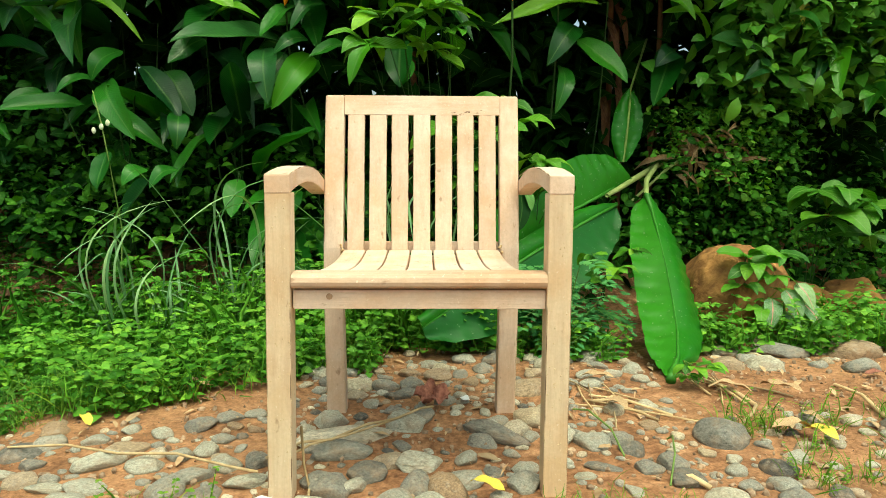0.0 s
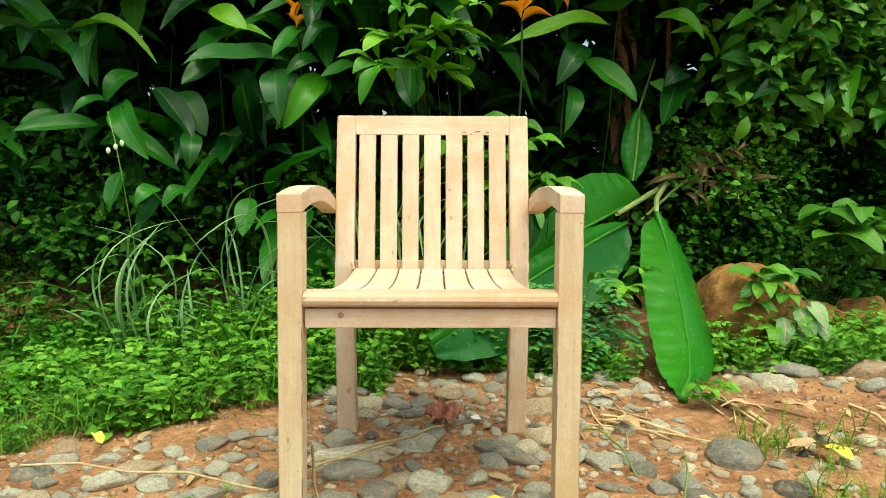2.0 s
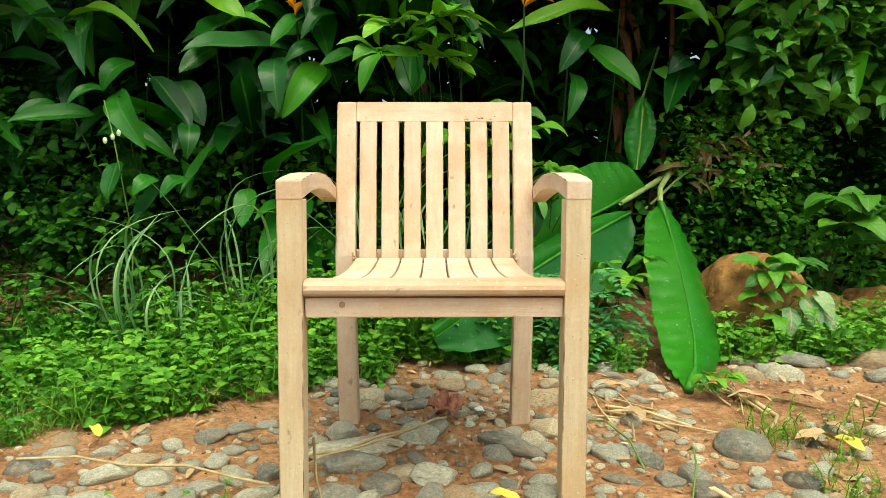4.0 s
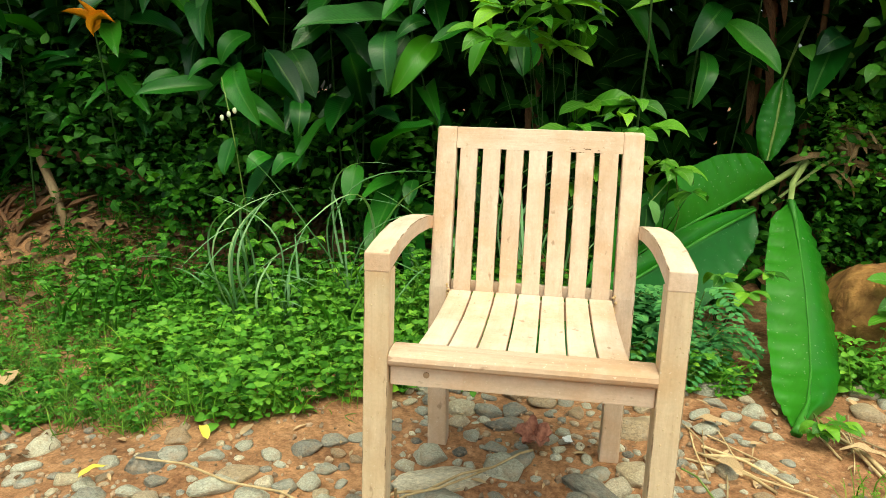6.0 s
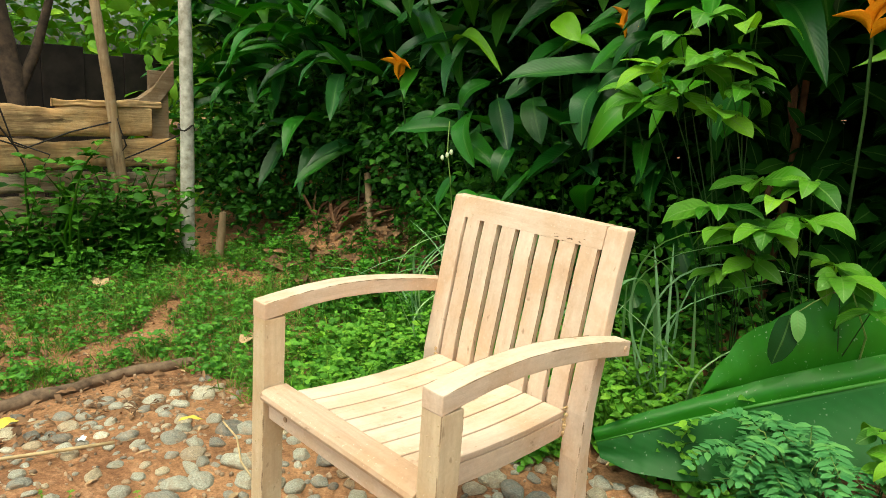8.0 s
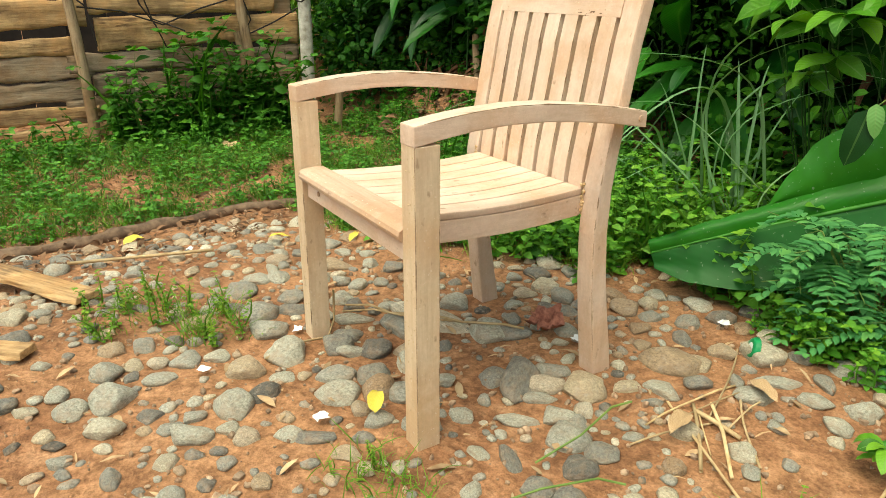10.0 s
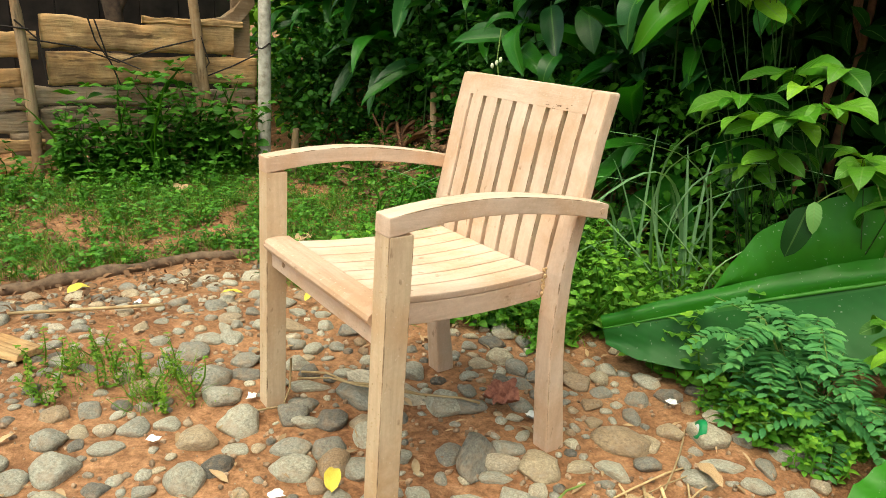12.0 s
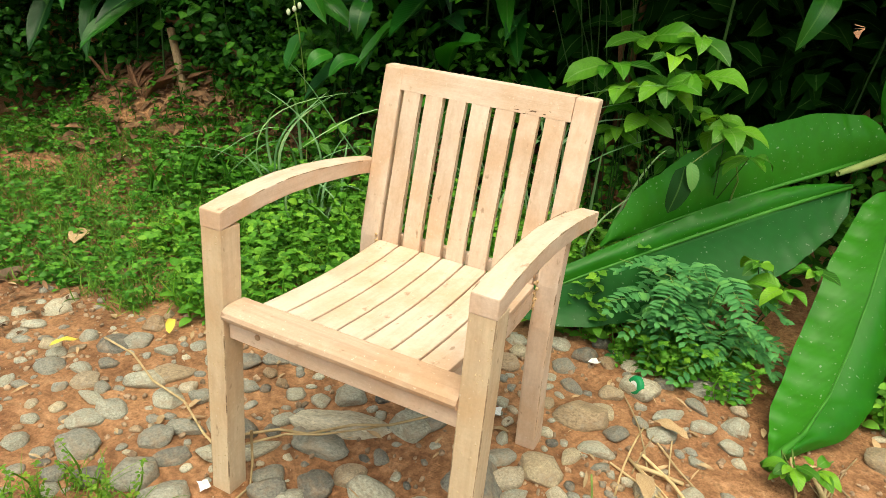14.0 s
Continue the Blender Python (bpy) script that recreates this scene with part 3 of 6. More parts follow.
def build_fence():
    rng = random.Random(4)
    fence = empty("plank_fence", (-3.85, -0.13, -0.18), "rough sawn slab fence tied with wire to poles", "fence")
    inv = Matrix.Translation((3.85, 0.0, 0.13))
    rows = [  # y0, y1, z0, z1, weathered
        (0.12, 1.33, 0.685, 0.885, 0), (0.14, 1.5, 0.47, 0.675, 0), (-0.05, 1.5, 0.33, 0.46, 1), (0.08, 1.46, 0.18, 0.32, 1),
        (-0.1, 1.48, 0.0, 0.17, 1), (0.2, 1.48, -0.15, -0.01, 1), (-1.9, 0.1, 0.6, 0.79, 0), (-1.9, 0.0, 0.45, 0.55, 0),
        (-1.9, 0.1, 0.3, 0.44, 1), (-1.9, 0.06, 0.14, 0.29, 1), (-1.9, 0.09, 0.02, 0.13, 0), (-1.9, 0.12, -0.11, 0.01, 0), (0.72, 1.4, 0.87, 0.92, 0)]
    for y0, y1, z0, z1, old in rows:
        child("plank", slab(y0, y1, z0, z1, -3.86 - rng.uniform(0, 0.02), grey_slab if old else slab_mat, rng), fence, inv)
    # diagonal offcut that leans in the corner
    bm = box_loft([[(-3.93, 1.1 + 0.4 * q, 0.86 + 0.27 * q * q - 0.09), (-3.89, 1.1 + 0.4 * q, 0.86 + 0.27 * q * q - 0.09), (-3.89, 1.1 + 0.4 * q, 0.9 + 0.3 * q * q + 0.02 * math.sin(q * 9)), (-3.93, 1.1 + 0.4 * q, 0.9 + 0.3 * q * q)]
                   for q in (0, 0.2, 0.4, 0.6, 0.8, 1.0)], 0.006)
    part("plank", bm, grey_slab, fence).matrix_basis = inv
    for (x, y, z0), (x2, y2, z2), r in (((-3.79, 0.03, -0.16), (-3.83, -0.03, 1.25), 0.033), ((-3.77, 1.13, -0.14), (-3.84, 0.95, 1.75), 0.035),
                                        ((-3.78, 1.06, -0.1), (-3.82, 1.03, 0.56), 0.03), ((-3.82, -1.2, -0.16), (-3.84, -1.15, 1.2), 0.033)):
        pts = bend((x, y, z0), (x2, y2, z2), 0.02, 9, (0, 1, 0))
        child("pole", tube(pts, [r * (1.1 - 0.03 * i) for i in range(9)], 9, "pole", pole_mat), fence, inv)
    part("corner_board", box(-3.96, -3.915, 1.34, 1.47, -0.1, 1.13, 0.006), grey_slab, fence).matrix_basis = inv
    for pts in ([(-3.8, 0.05, 0.74), (-3.81, 0.3, 0.71), (-3.82, 0.55, 0.62), (-3.81, 0.8, 0.72), (-3.78, 1.08, 0.8)],
                [(-3.81, 0.38, 0.9), (-3.82, 0.42, 0.75), (-3.81, 0.5, 0.62), (-3.81, 0.55, 0.48), (-3.82, 0.6, 0.46)],
                [(-3.81, 0.42, 0.88), (-3.8, 0.48, 0.66), (-3.81, 0.68, 0.58), (-3.81, 0.62, 0.47)],
                [(-3.78, 1.07, 0.82), (-3.76, 1.12, 0.64), (-3.8, 1.05, 0.52), (-3.8, 1.3, 0.62), (-3.6, 1.47, 0.75)],
                [(-3.79, -0.02, 0.85), (-3.78, 0.1, 0.74), (-3.8, 0.13, 0.5)], [(-3.8, -0.6, 0.84), (-3.79, -0.2, 0.82), (-3.78, 0.05, 0.8)]):
        child("tie_wire", tube(pts, 0.0055, 5, "tie_wire", wire_mat), fence, inv)
    post = empty("fence_post", (-3.52, 1.285, -0.13), "pale lichen-grey upright wooden fence post", "post")
    pts = bend((0, 0, -0.05), (-0.03, 0.0, 2.4), 0.015, 12, (0, 1, 0))
    child("trunk", tube(pts, [0.048 - 0.001 * i for i in range(12)], 12, "trunk", post_mat), post)
    child("tie_wire", tube([(0.047 * math.cos(a), 0.047 * math.sin(a), 0.86 + 0.02 * math.sin(2 * a)) for a in np.linspace(0, 6.3, 12)], 0.006, 5, "tie_wire", wire_mat), post)
    stub = empty("post_stub", (-3.3, 1.4, -0.13), "short broken wooden stub beside the fence post", "post")
    child("trunk", tube([(0, 0, -0.02), (0.01, 0.02, 0.18), (0.03, 0.02, 0.33)], [0.03, 0.03, 0.022], 7, "trunk", pole_mat), stub)
    # lean-to, its deep shade painted into the boards, and a tree trunk behind
    shed = empty("lean_to", (-5.2, -0.15, -0.18), "weathered board lean-to, deep shade painted into its boards", "shed")
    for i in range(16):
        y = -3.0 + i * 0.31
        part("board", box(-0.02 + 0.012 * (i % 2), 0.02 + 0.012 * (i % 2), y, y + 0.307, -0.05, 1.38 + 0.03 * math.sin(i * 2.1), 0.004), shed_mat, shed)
    tree = empty("tree", (-4.55, 0.57, -0.13), "dark rough tree trunk behind the slab fence", "tree")
    child("trunk", tube([(0.0, 0.06, -0.1), (0.0, 0.03, 0.6), (0, -0.03, 1.1), (-0.03, -0.12, 1.7), (-0.1, -0.2, 2.6)], [0.09, 0.075, 0.07, 0.065, 0.05], 10, "trunk", bark_mat), tree)
    child("limb", tube([(0, 0.0, 1.0), (0.02, 0.12, 1.3), (0.0, 0.3, 1.9)], [0.04, 0.035, 0.02], 7, "limb", bark_mat), tree)
    rngc = np.random.default_rng(5)
    b = np.array([-0.1, -0.2, 2.6]) + rngc.normal(0, [0.5, 0.6, 0.35], (500, 3))
    d = rngc.normal(0, 1, (500, 3)) * 0.07 + [0, 0, -0.03]
    child("crown", mesh_of("crown", *scatter(leaf_grid(4, 3), b, b + d, rngc.normal(0, 1, (500, 3)) + [0, 0, 1.2], np.full(500, 0.06)), far_mat), tree)
    return fence


fence = build_fence()

# ---- stones ----


def stone_data(seed, sub, flat=1.0, long=1.0, hard=0.86, unit_size=True):
    """A water-worn stone: a ball pushed about by noise and flattened by a few soft cuts; unit_size makes it fill a two-metre box."""
    bm = bmesh.new()
    bmesh.ops.create_icosphere(bm, subdivisions=sub, radius=1.0)
    rng = random.Random(seed)
    o = Vector((rng.uniform(0, 50), rng.uniform(0, 50), rng.uniform(0, 50)))
    cuts = [(Vector((rng.gauss(0, 1), rng.gauss(0, 1), rng.gauss(0, 1) * 0.7)).normalized(), rng.uniform(0.62, 0.92)) for _ in range(7 if unit_size else 9)]
    for v in bm.verts:
        p = v.co.normalized()
        r = 1.08 + 0.3 * noise.noise(p * 0.9 + o) + 0.15 * noise.noise(p * 2.1 + o) + 0.05 * noise.noise(p * 5.5 + o)
        q = p * r
        for nrm, d in cuts:
            over = q.dot(nrm) - d
            if over > 0:
                q -= nrm * over * hard
        v.co = Vector((q.x * long, q.y, q.z * flat))
    if unit_size:
        for k in range(3):
            lo, hi = min(v.co[k] for v in bm.verts), max(v.co[k] for v in bm.verts)
            for v in bm.verts:
                v.co[k] = 2 * (v.co[k] - lo) / (hi - lo) - 1
    return bm


STONES = []
for q in range(24):
    bm = stone_data(100 + q, 3)
    me = bpy.data.meshes.new("stone")
    bm.to_mesh(me)
    bm.free()
    me.polygons.foreach_set("use_smooth", [True] * len(me.polygons))
    me.materials.append(stone_mat)
    STONES.append(me)


def stony(x, y):
    """How thickly the smaller stones lie at a place."""
    d = 0.95 * smoothstep(1.15, 0.8, y) * smoothstep(-0.55, -0.25, x) * smoothstep(0.75, 0.4, x) * smoothstep(-0.15, 0.1, y)
    d = max(d, 0.5 * smoothstep(0.55, 0.3, y) * smoothstep(-1.6, -1.2, x))
    d = max(d, 0.8 * smoothstep(0.5, 0.2, y) * smoothstep(-0.6, 0.1, y) * smoothstep(0.3, 0.7, x))
    d = max(d, 0.5 * smoothstep(-0.5, -1.0, y))
    d = max(d, 0.5 * smoothstep(0.95, 1.2, x) * smoothstep(1.5, 1.2, y) * smoothstep(0.85, 1.0, y))
    bare = noise.noise((x * 3.1, y * 3.1, 4.0)) > 0.1
    return d * (0.3 if bare else 1.0) * smoothstep(-2.0, -1.3, y) * smoothstep(2.2, 1.5, x + 0.3 * noise.noise((x * 2, y * 2, 1.0)))


def lay_stones():
    rng = random.Random(21)
    laid = []
    # x, y, half length, half breadth, turn
    # nearest rows, before the chair
    laid += [(-1.35, -0.47, 0.065, 0.036, 64), (-0.23, -0.56, 0.034, 0.037, 72), (-0.11, -0.50, 0.037, 0.036, 65), (-0.34, -0.47, 0.034, 0.037, 75), (-0.22, -0.48, 0.046, 0.045, 61), (-0.35, -0.41, 0.023, 0.025, 61), (-0.11, -0.42, 0.026, 0.023, 60), (-0.04, -0.39, 0.026, 0.017, 100), (-0.25, -0.37, 0.036, 0.023, 60), (-0.33, -0.36, 0.024, 0.026, 61), (0.01, -0.36, 0.041, 0.028, 60), (-0.06, -0.34, 0.025, 0.023, 101), (-0.31, -0.30, 0.032, 0.035, 62), (-0.49, -0.22, 0.047, 0.035, 61), (-0.05, -0.26, 0.039, 0.041, 60), (-0.29, -0.23, 0.028, 0.024, 61), (-0.19, -0.19, 0.045, 0.038, 61), (-0.06, -0.19, 0.032, 0.029, 61), (0.10, -0.19, 0.029, 0.027, 60)]
    # before the front legs
    laid += [(-0.53, -0.12, 0.030, 0.033, 63), (-0.11, -0.13, 0.028, 0.020, 61), (0.14, -0.15, 0.039, 0.021, 60), (-0.63, -0.07, 0.043, 0.047, 77), (-0.45, -0.07, 0.048, 0.043, 62), (-0.35, -0.08, 0.046, 0.044, 70), (-0.20, -0.08, 0.049, 0.050, 34), (-0.70, 0.00, 0.039, 0.031, 63), (0.02, -0.05, 0.047, 0.038, 61), (-0.43, 0.01, 0.036, 0.028, 69), (-0.05, -0.02, 0.045, 0.037, 66), (0.10, -0.03, 0.021, 0.023, 61), (-0.76, 0.07, 0.040, 0.018, 179), (-0.51, 0.04, 0.037, 0.033, 75), (-0.68, 0.06, 0.041, 0.033, 179), (0.16, -0.02, 0.029, 0.023, 106), (-0.97, 0.11, 0.038, 0.038, 64), (-0.18, 0.04, 0.038, 0.035, 179), (-0.84, 0.11, 0.031, 0.033, 36)]
    # between the front legs
    laid += [(-0.78, 0.11, 0.021, 0.019, 178), (-0.14, 0.05, 0.035, 0.025, 61), (-0.36, 0.07, 0.040, 0.028, 23), (0.06, 0.03, 0.034, 0.038, 61), (-0.00, 0.05, 0.036, 0.037, 179), (-0.48, 0.10, 0.044, 0.024, 7), (0.61, -0.01, 0.043, 0.029, 179), (-0.21, 0.08, 0.035, 0.029, 59), (0.22, 0.05, 0.035, 0.033, 21), (0.75, 0.00, 0.033, 0.020, 0), (0.09, 0.08, 0.040, 0.037, 179), (-0.11, 0.11, 0.036, 0.039, 61), (-0.60, 0.16, 0.038, 0.034, 179), (-0.29, 0.14, 0.055, 0.022, 68), (0.68, 0.05, 0.024, 0.020, 9), (-0.42, 0.16, 0.034, 0.032, 62), (-0.71, 0.19, 0.053, 0.036, 16), (0.75, 0.05, 0.032, 0.024, 103), (0.56, 0.07, 0.041, 0.030, 18)]
    # under the seat
    laid += [(-0.36, 0.17, 0.028, 0.027, 47), (0.35, 0.10, 0.024, 0.015, 0), (0.00, 0.15, 0.050, 0.035, 10), (-0.54, 0.21, 0.025, 0.027, 63), (0.23, 0.14, 0.029, 0.022, 15), (-0.07, 0.18, 0.035, 0.034, 179), (0.50, 0.13, 0.030, 0.027, 179), (-0.93, 0.28, 0.044, 0.046, 179), (0.40, 0.14, 0.038, 0.016, 160), (-0.67, 0.25, 0.053, 0.036, 63), (-0.49, 0.24, 0.027, 0.027, 63), (-0.18, 0.22, 0.063, 0.038, 22), (0.56, 0.15, 0.031, 0.031, 5), (0.78, 0.13, 0.037, 0.033, 126), (-0.31, 0.25, 0.028, 0.020, 62), (-0.89, 0.32, 0.039, 0.043, 64), (0.31, 0.23, 0.042, 0.017, 59), (-0.47, 0.31, 0.027, 0.024, 9), (0.49, 0.23, 0.029, 0.032, 0)]
    # round the rear legs
    laid += [(-0.63, 0.35, 0.024, 0.026, 18), (0.66, 0.22, 0.019, 0.021, 163), (-0.18, 0.31, 0.117, 0.044, 26), (0.15, 0.28, 0.031, 0.034, 61), (0.41, 0.28, 0.040, 0.040, 131), (-0.92, 0.41, 0.032, 0.036, 24), (-0.55, 0.39, 0.036, 0.031, 179), (0.34, 0.31, 0.032, 0.030, 63), (0.19, 0.33, 0.089, 0.041, 137), (0.48, 0.30, 0.030, 0.033, 0), (0.27, 0.32, 0.037, 0.016, 60), (0.38, 0.32, 0.025, 0.027, 60), (0.73, 0.30, 0.058, 0.060, 179), (-0.23, 0.41, 0.041, 0.038, 179), (-0.03, 0.39, 0.051, 0.042, 35), (0.24, 0.36, 0.041, 0.026, 60), (-0.49, 0.44, 0.032, 0.030, 0), (0.35, 0.37, 0.020, 0.022, 47), (0.19, 0.42, 0.038, 0.028, 61)]
    # behind the chair
    laid += [(-0.01, 0.44, 0.055, 0.032, 62), (0.29, 0.43, 0.045, 0.050, 51), (-0.18, 0.63, 0.034, 0.026, 63), (-0.07, 0.62, 0.036, 0.023, 0), (0.38, 0.58, 0.044, 0.025, 10), (-0.05, 0.66, 0.045, 0.028, 5), (-0.19, 0.71, 0.037, 0.041, 58), (-0.11, 0.71, 0.041, 0.034, 179), (0.41, 0.66, 0.031, 0.026, 61), (0.31, 0.68, 0.067, 0.051, 11), (-0.03, 0.73, 0.033, 0.036, 0), (0.35, 0.73, 0.032, 0.027, 9), (0.05, 0.80, 0.040, 0.038, 63), (-0.32, 0.84, 0.042, 0.047, 63), (-0.23, 0.85, 0.027, 0.030, 63), (0.12, 0.82, 0.029, 0.022, 77), (0.35, 0.82, 0.031, 0.026, 45), (0.51, 0.81, 0.052, 0.020, 52), (0.06, 0.88, 0.027, 0.030, 62)]
    # foot of the bank
    laid += [(0.67, 0.86, 0.033, 0.033, 7), (0.42, 0.89, 0.047, 0.051, 56), (0.47, 0.95, 0.026, 0.029, 61), (1.42, 0.86, 0.052, 0.047, 179), (0.14, 0.99, 0.034, 0.038, 62), (1.02, 0.93, 0.048, 0.038, 144), (1.13, 0.92, 0.053, 0.050, 0), (0.58, 1.00, 0.070, 0.043, 179), (0.25, 1.07, 0.030, 0.033, 40), (1.51, 1.05, 0.083, 0.065, 8), (1.27, 1.07, 0.091, 0.059, 171), (1.08, 1.10, 0.052, 0.038, 0)]
    laid = [(x, y, a * 1.12, b * 1.12, turn) for x, y, a, b, turn in laid]
    fixed = len(laid)
    tries = 0
    near = {}

    def bin_of(x, y):
        return int(x * 8 + 100), int(y * 8 + 100)

    for c in laid:
        near.setdefault(bin_of(c[0], c[1]), []).append(c)
    while len(laid) < 1900 and tries < 60000:
        tries += 1
        x, y = rng.uniform(-2.0, 2.3), rng.uniform(-1.9, 1.35)
        if rng.random() > stony(x, y):
            continue
        a = rng.choice((0.01, 0.013, 0.016, 0.02, 0.024, 0.028, 0.033))
        if not (abs(x + 0.1) < 1.1 and -0.6 < y < 0.7):
            a *= 1.35
        if tries > 20000:
            a *= 0.55
        b = a * rng.uniform(0.6, 0.95)
        u, v = bin_of(x, y)
        if any((x - c[0]) ** 2 + (y - c[1]) ** 2 < (0.92 * (a + (c[2] + c[3]) / 2)) ** 2
               for du in (-1, 0, 1) for dv in (-1, 0, 1) for c in near.get((u + du, v + dv), ())):
            continue
        if any((x - p) ** 2 + (y - q) ** 2 < (a + 0.036) ** 2 for p, q in ((-0.27, 0.025), (0.266, 0.025), (-0.225, 0.52), (0.225, 0.52))):
            continue
        c = (x, y, a, b, rng.uniform(0, 180))
        laid.append(c)
        near.setdefault((u, v), []).append(c)
    order = laid[:fixed] + sorted(laid[fixed:], key=lambda c: -c[2] * (1.4 if abs(c[0]) < 1.1 and -0.7 < c[1] < 1.1 else 0.7))
    rest = []
    for i, (x, y, a, b, turn) in enumerate(order):
        k = rng.randrange(24)
        h = min(a, b) * rng.uniform(0.5, 0.74)
        z = ground_z(x, y) + h * rng.uniform(0.02, 0.26)
        m = pose(x, y, z, rng.uniform(-7, 7), rng.uniform(-7, 7), turn + rng.choice((0, 180))) @ Matrix.Diagonal((a, b, h, 1))
        if i < 300:
            child("stone", STONES[k], ground, m)
        else:
            rest.append((k, m))
    small = []
    for q in range(8):
        bm = stone_data(300 + q, 2)
        bm.verts.ensure_lookup_table()
        small.append((np.array([v.co[:] for v in bm.verts]), np.array([[v.index for v in f.verts] for f in bm.faces])))
        bm.free()
    V, F, o = [], [], 0
    for k, m in rest:
        v, f = small[k % 8]
        a = np.array(m)
        V.append(v @ a[:3, :3].T + a[:3, 3])
        F.append(f + o)
        o += len(v)
    ob = new("small_stones", mesh_of("small_stones", np.concatenate(V), np.concatenate(F), None, stone_joined))
    tagged(ob, "small grey and tan river pebbles half sunk in earth", "stones", kind="stuff")


# ---- hedge ----
LEAVES = {}
for key, mat in (("m", heli_mat), ("y", heli_bright), ("b", heli_blue)):
    LEAVES[key] = [mesh_of("leaf", *leaf_grid(12, 5, 0.05 + 0.045 * q, 0.5, 0.4 + 0.02 * (q % 3), 0.8, 0.012, 40 + q), mat) for q in range(5)]
weed_pale = leaf_material("pale_leaf", (0.12, 0.3, 0.07), (0.2, 0.4, 0.12), False, 0.5, 0.3, 9)
HELI_LABEL = "tall heliconia plant with broad glossy green leaves"
hedge_rng = random.Random(77)


def heliconia(x, y, label=HELI_LABEL):
    p = empty("heliconia_plant", (x, y, ground_z(x, y)), label, "plant", "heliconias of the hedge")
    return p


def add_leaf(plant, base, tip, width, key, facing=None, stalk=True):
    rng = hedge_rng
    inv = Matrix.Translation(-plant.location)
    base, tip = Vector(base), Vector(tip)
    if facing is None:
        stalk = stalk and rng.random() < (0.25 if base.x < -0.5 else 0.05)
        facing = (rng.uniform(-0.35, 0.45), -0.75 + rng.uniform(-0.2, 0.2), rng.uniform(0.45, 1.0))
    child("leaf", LEAVES[key][rng.randrange(5)], plant, inv @ frame_of(base, tip, facing, width))
    if stalk:
        root = plant.location
        d = (tip - base).normalized()
        mid = root.lerp(base, 0.6) - d * 0.06 + Vector((0, 0.05, 0.05))
        pts = [root + Vector((0, 0, -0.02)), root.lerp(mid, 0.5), mid, base - d * 0.03, base + d * 0.02]
        child("stalk", tube([Vector(q) - root for q in pts], [0.006, 0.0055, 0.0045, 0.0035, 0.003], 5, "stalk", dark_stem), plant)


hero_plants = []


def hero(bx, by, bz, tx, ty, tz, w, key):
    """One prominent leaf, hung on the nearest plant of the front row."""
    near = [p for p in hero_plants if abs(p.location.x - bx) < 0.3]
    if near:
        p = min(near, key=lambda q: abs(q.location.x - bx))
    else:
        p = heliconia(bx + 0.04, max(by, 1.9) + 0.08)
        hero_plants.append(p)
    add_leaf(p, (bx, by, bz), (tx, ty, tz), w, key)


hero(-1.92, 1.899, 1.509, -1.48, 1.708, 1.165, 0.099, "m")
hero(-1.595, 1.804, 1.308, -1.175, 1.708, 1.175, 0.065, "y")
hero(-1.48, 1.804, 1.375, -1.452, 1.756, 1.07, 0.07, "m")
hero(-1.184, 1.708, 1.06, -0.984, 1.584, 0.831, 0.104, "b")
hero(-1.337, 1.708, 1.003, -1.165, 1.565, 0.755, 0.117, "m")
hero(-1.347, 1.708, 0.993, -1.48, 1.565, 0.926, 0.061, "m")
hero(-1.452, 1.756, 0.907, -1.719, 1.565, 0.86, 0.088, "m")
hero(-0.917, 1.708, 1.184, -1.022, 1.565, 1.06, 0.093, "m")
hero(-1.003, 1.613, 0.869, -0.984, 1.517, 0.716, 0.085, "m")
hero(-0.678, 1.756, 1.156, -0.64, 1.613, 0.907, 0.121, "b")
hero(-0.487, 1.804, 1.137, -0.63, 1.641, 0.888, 0.112, "y")
hero(-0.554, 1.804, 1.347, -0.678, 1.661, 1.184, 0.098, "m")
hero(-0.411, 1.756, 1.337, -0.544, 1.613, 1.203, 0.077, "m")
hero(-0.334, 1.756, 1.175, -0.468, 1.613, 1.098, 0.062, "m")
hero(-0.497, 1.756, 1.194, -0.621, 1.641, 1.108, 0.067, "m")
hero(-0.917, 1.804, 1.28, -0.697, 1.756, 1.28, 0.075, "y")
hero(-0.974, 1.804, 1.423, -0.802, 1.756, 1.318, 0.107, "y")
hero(-0.172, 1.661, 1.175, -0.296, 1.517, 0.974, 0.092, "y")
hero(-0.096, 1.756, 1.184, -0.096, 1.613, 0.974, 0.128, "m")
hero(-1.27, 1.565, 0.707, -1.28, 1.47, 0.554, 0.091, "m")
hero(-1.127, 1.565, 0.64, -1.184, 1.47, 0.573, 0.075, "m")
hero(-0.993, 1.565, 0.64, -1.079, 1.47, 0.564, 0.078, "m")
hero(0.678, 1.851, 1.213, 0.869, 1.708, 1.012, 0.11, "m")
hero(0.774, 1.804, 1.366, 0.277, 1.613, 1.232, 0.09, "y")
hero(0.659, 1.804, 1.27, 0.516, 1.661, 1.079, 0.109, "m")
hero(0.602, 1.804, 1.098, 0.554, 1.661, 0.879, 0.083, "m")
hero(1.242, 1.804, 1.223, 0.993, 1.661, 1.299, 0.077, "y")
hero(0.95, 1.75, 1.38, 1.13, 1.65, 1.27, 0.08, "y")
hero(1.4, 1.72, 1.36, 1.22, 1.64, 1.31, 0.07, "y")
hero(1.52, 1.72, 1.3, 1.66, 1.64, 1.2, 0.075, "m")
hero(1.127, 1.851, 1.165, 1.003, 1.756, 1.089, 0.103, "b")
hero(1.461, 1.756, 1.156, 1.203, 1.661, 1.194, 0.131, "b")
hero(1.538, 1.756, 1.07, 1.347, 1.661, 1.022, 0.09, "b")
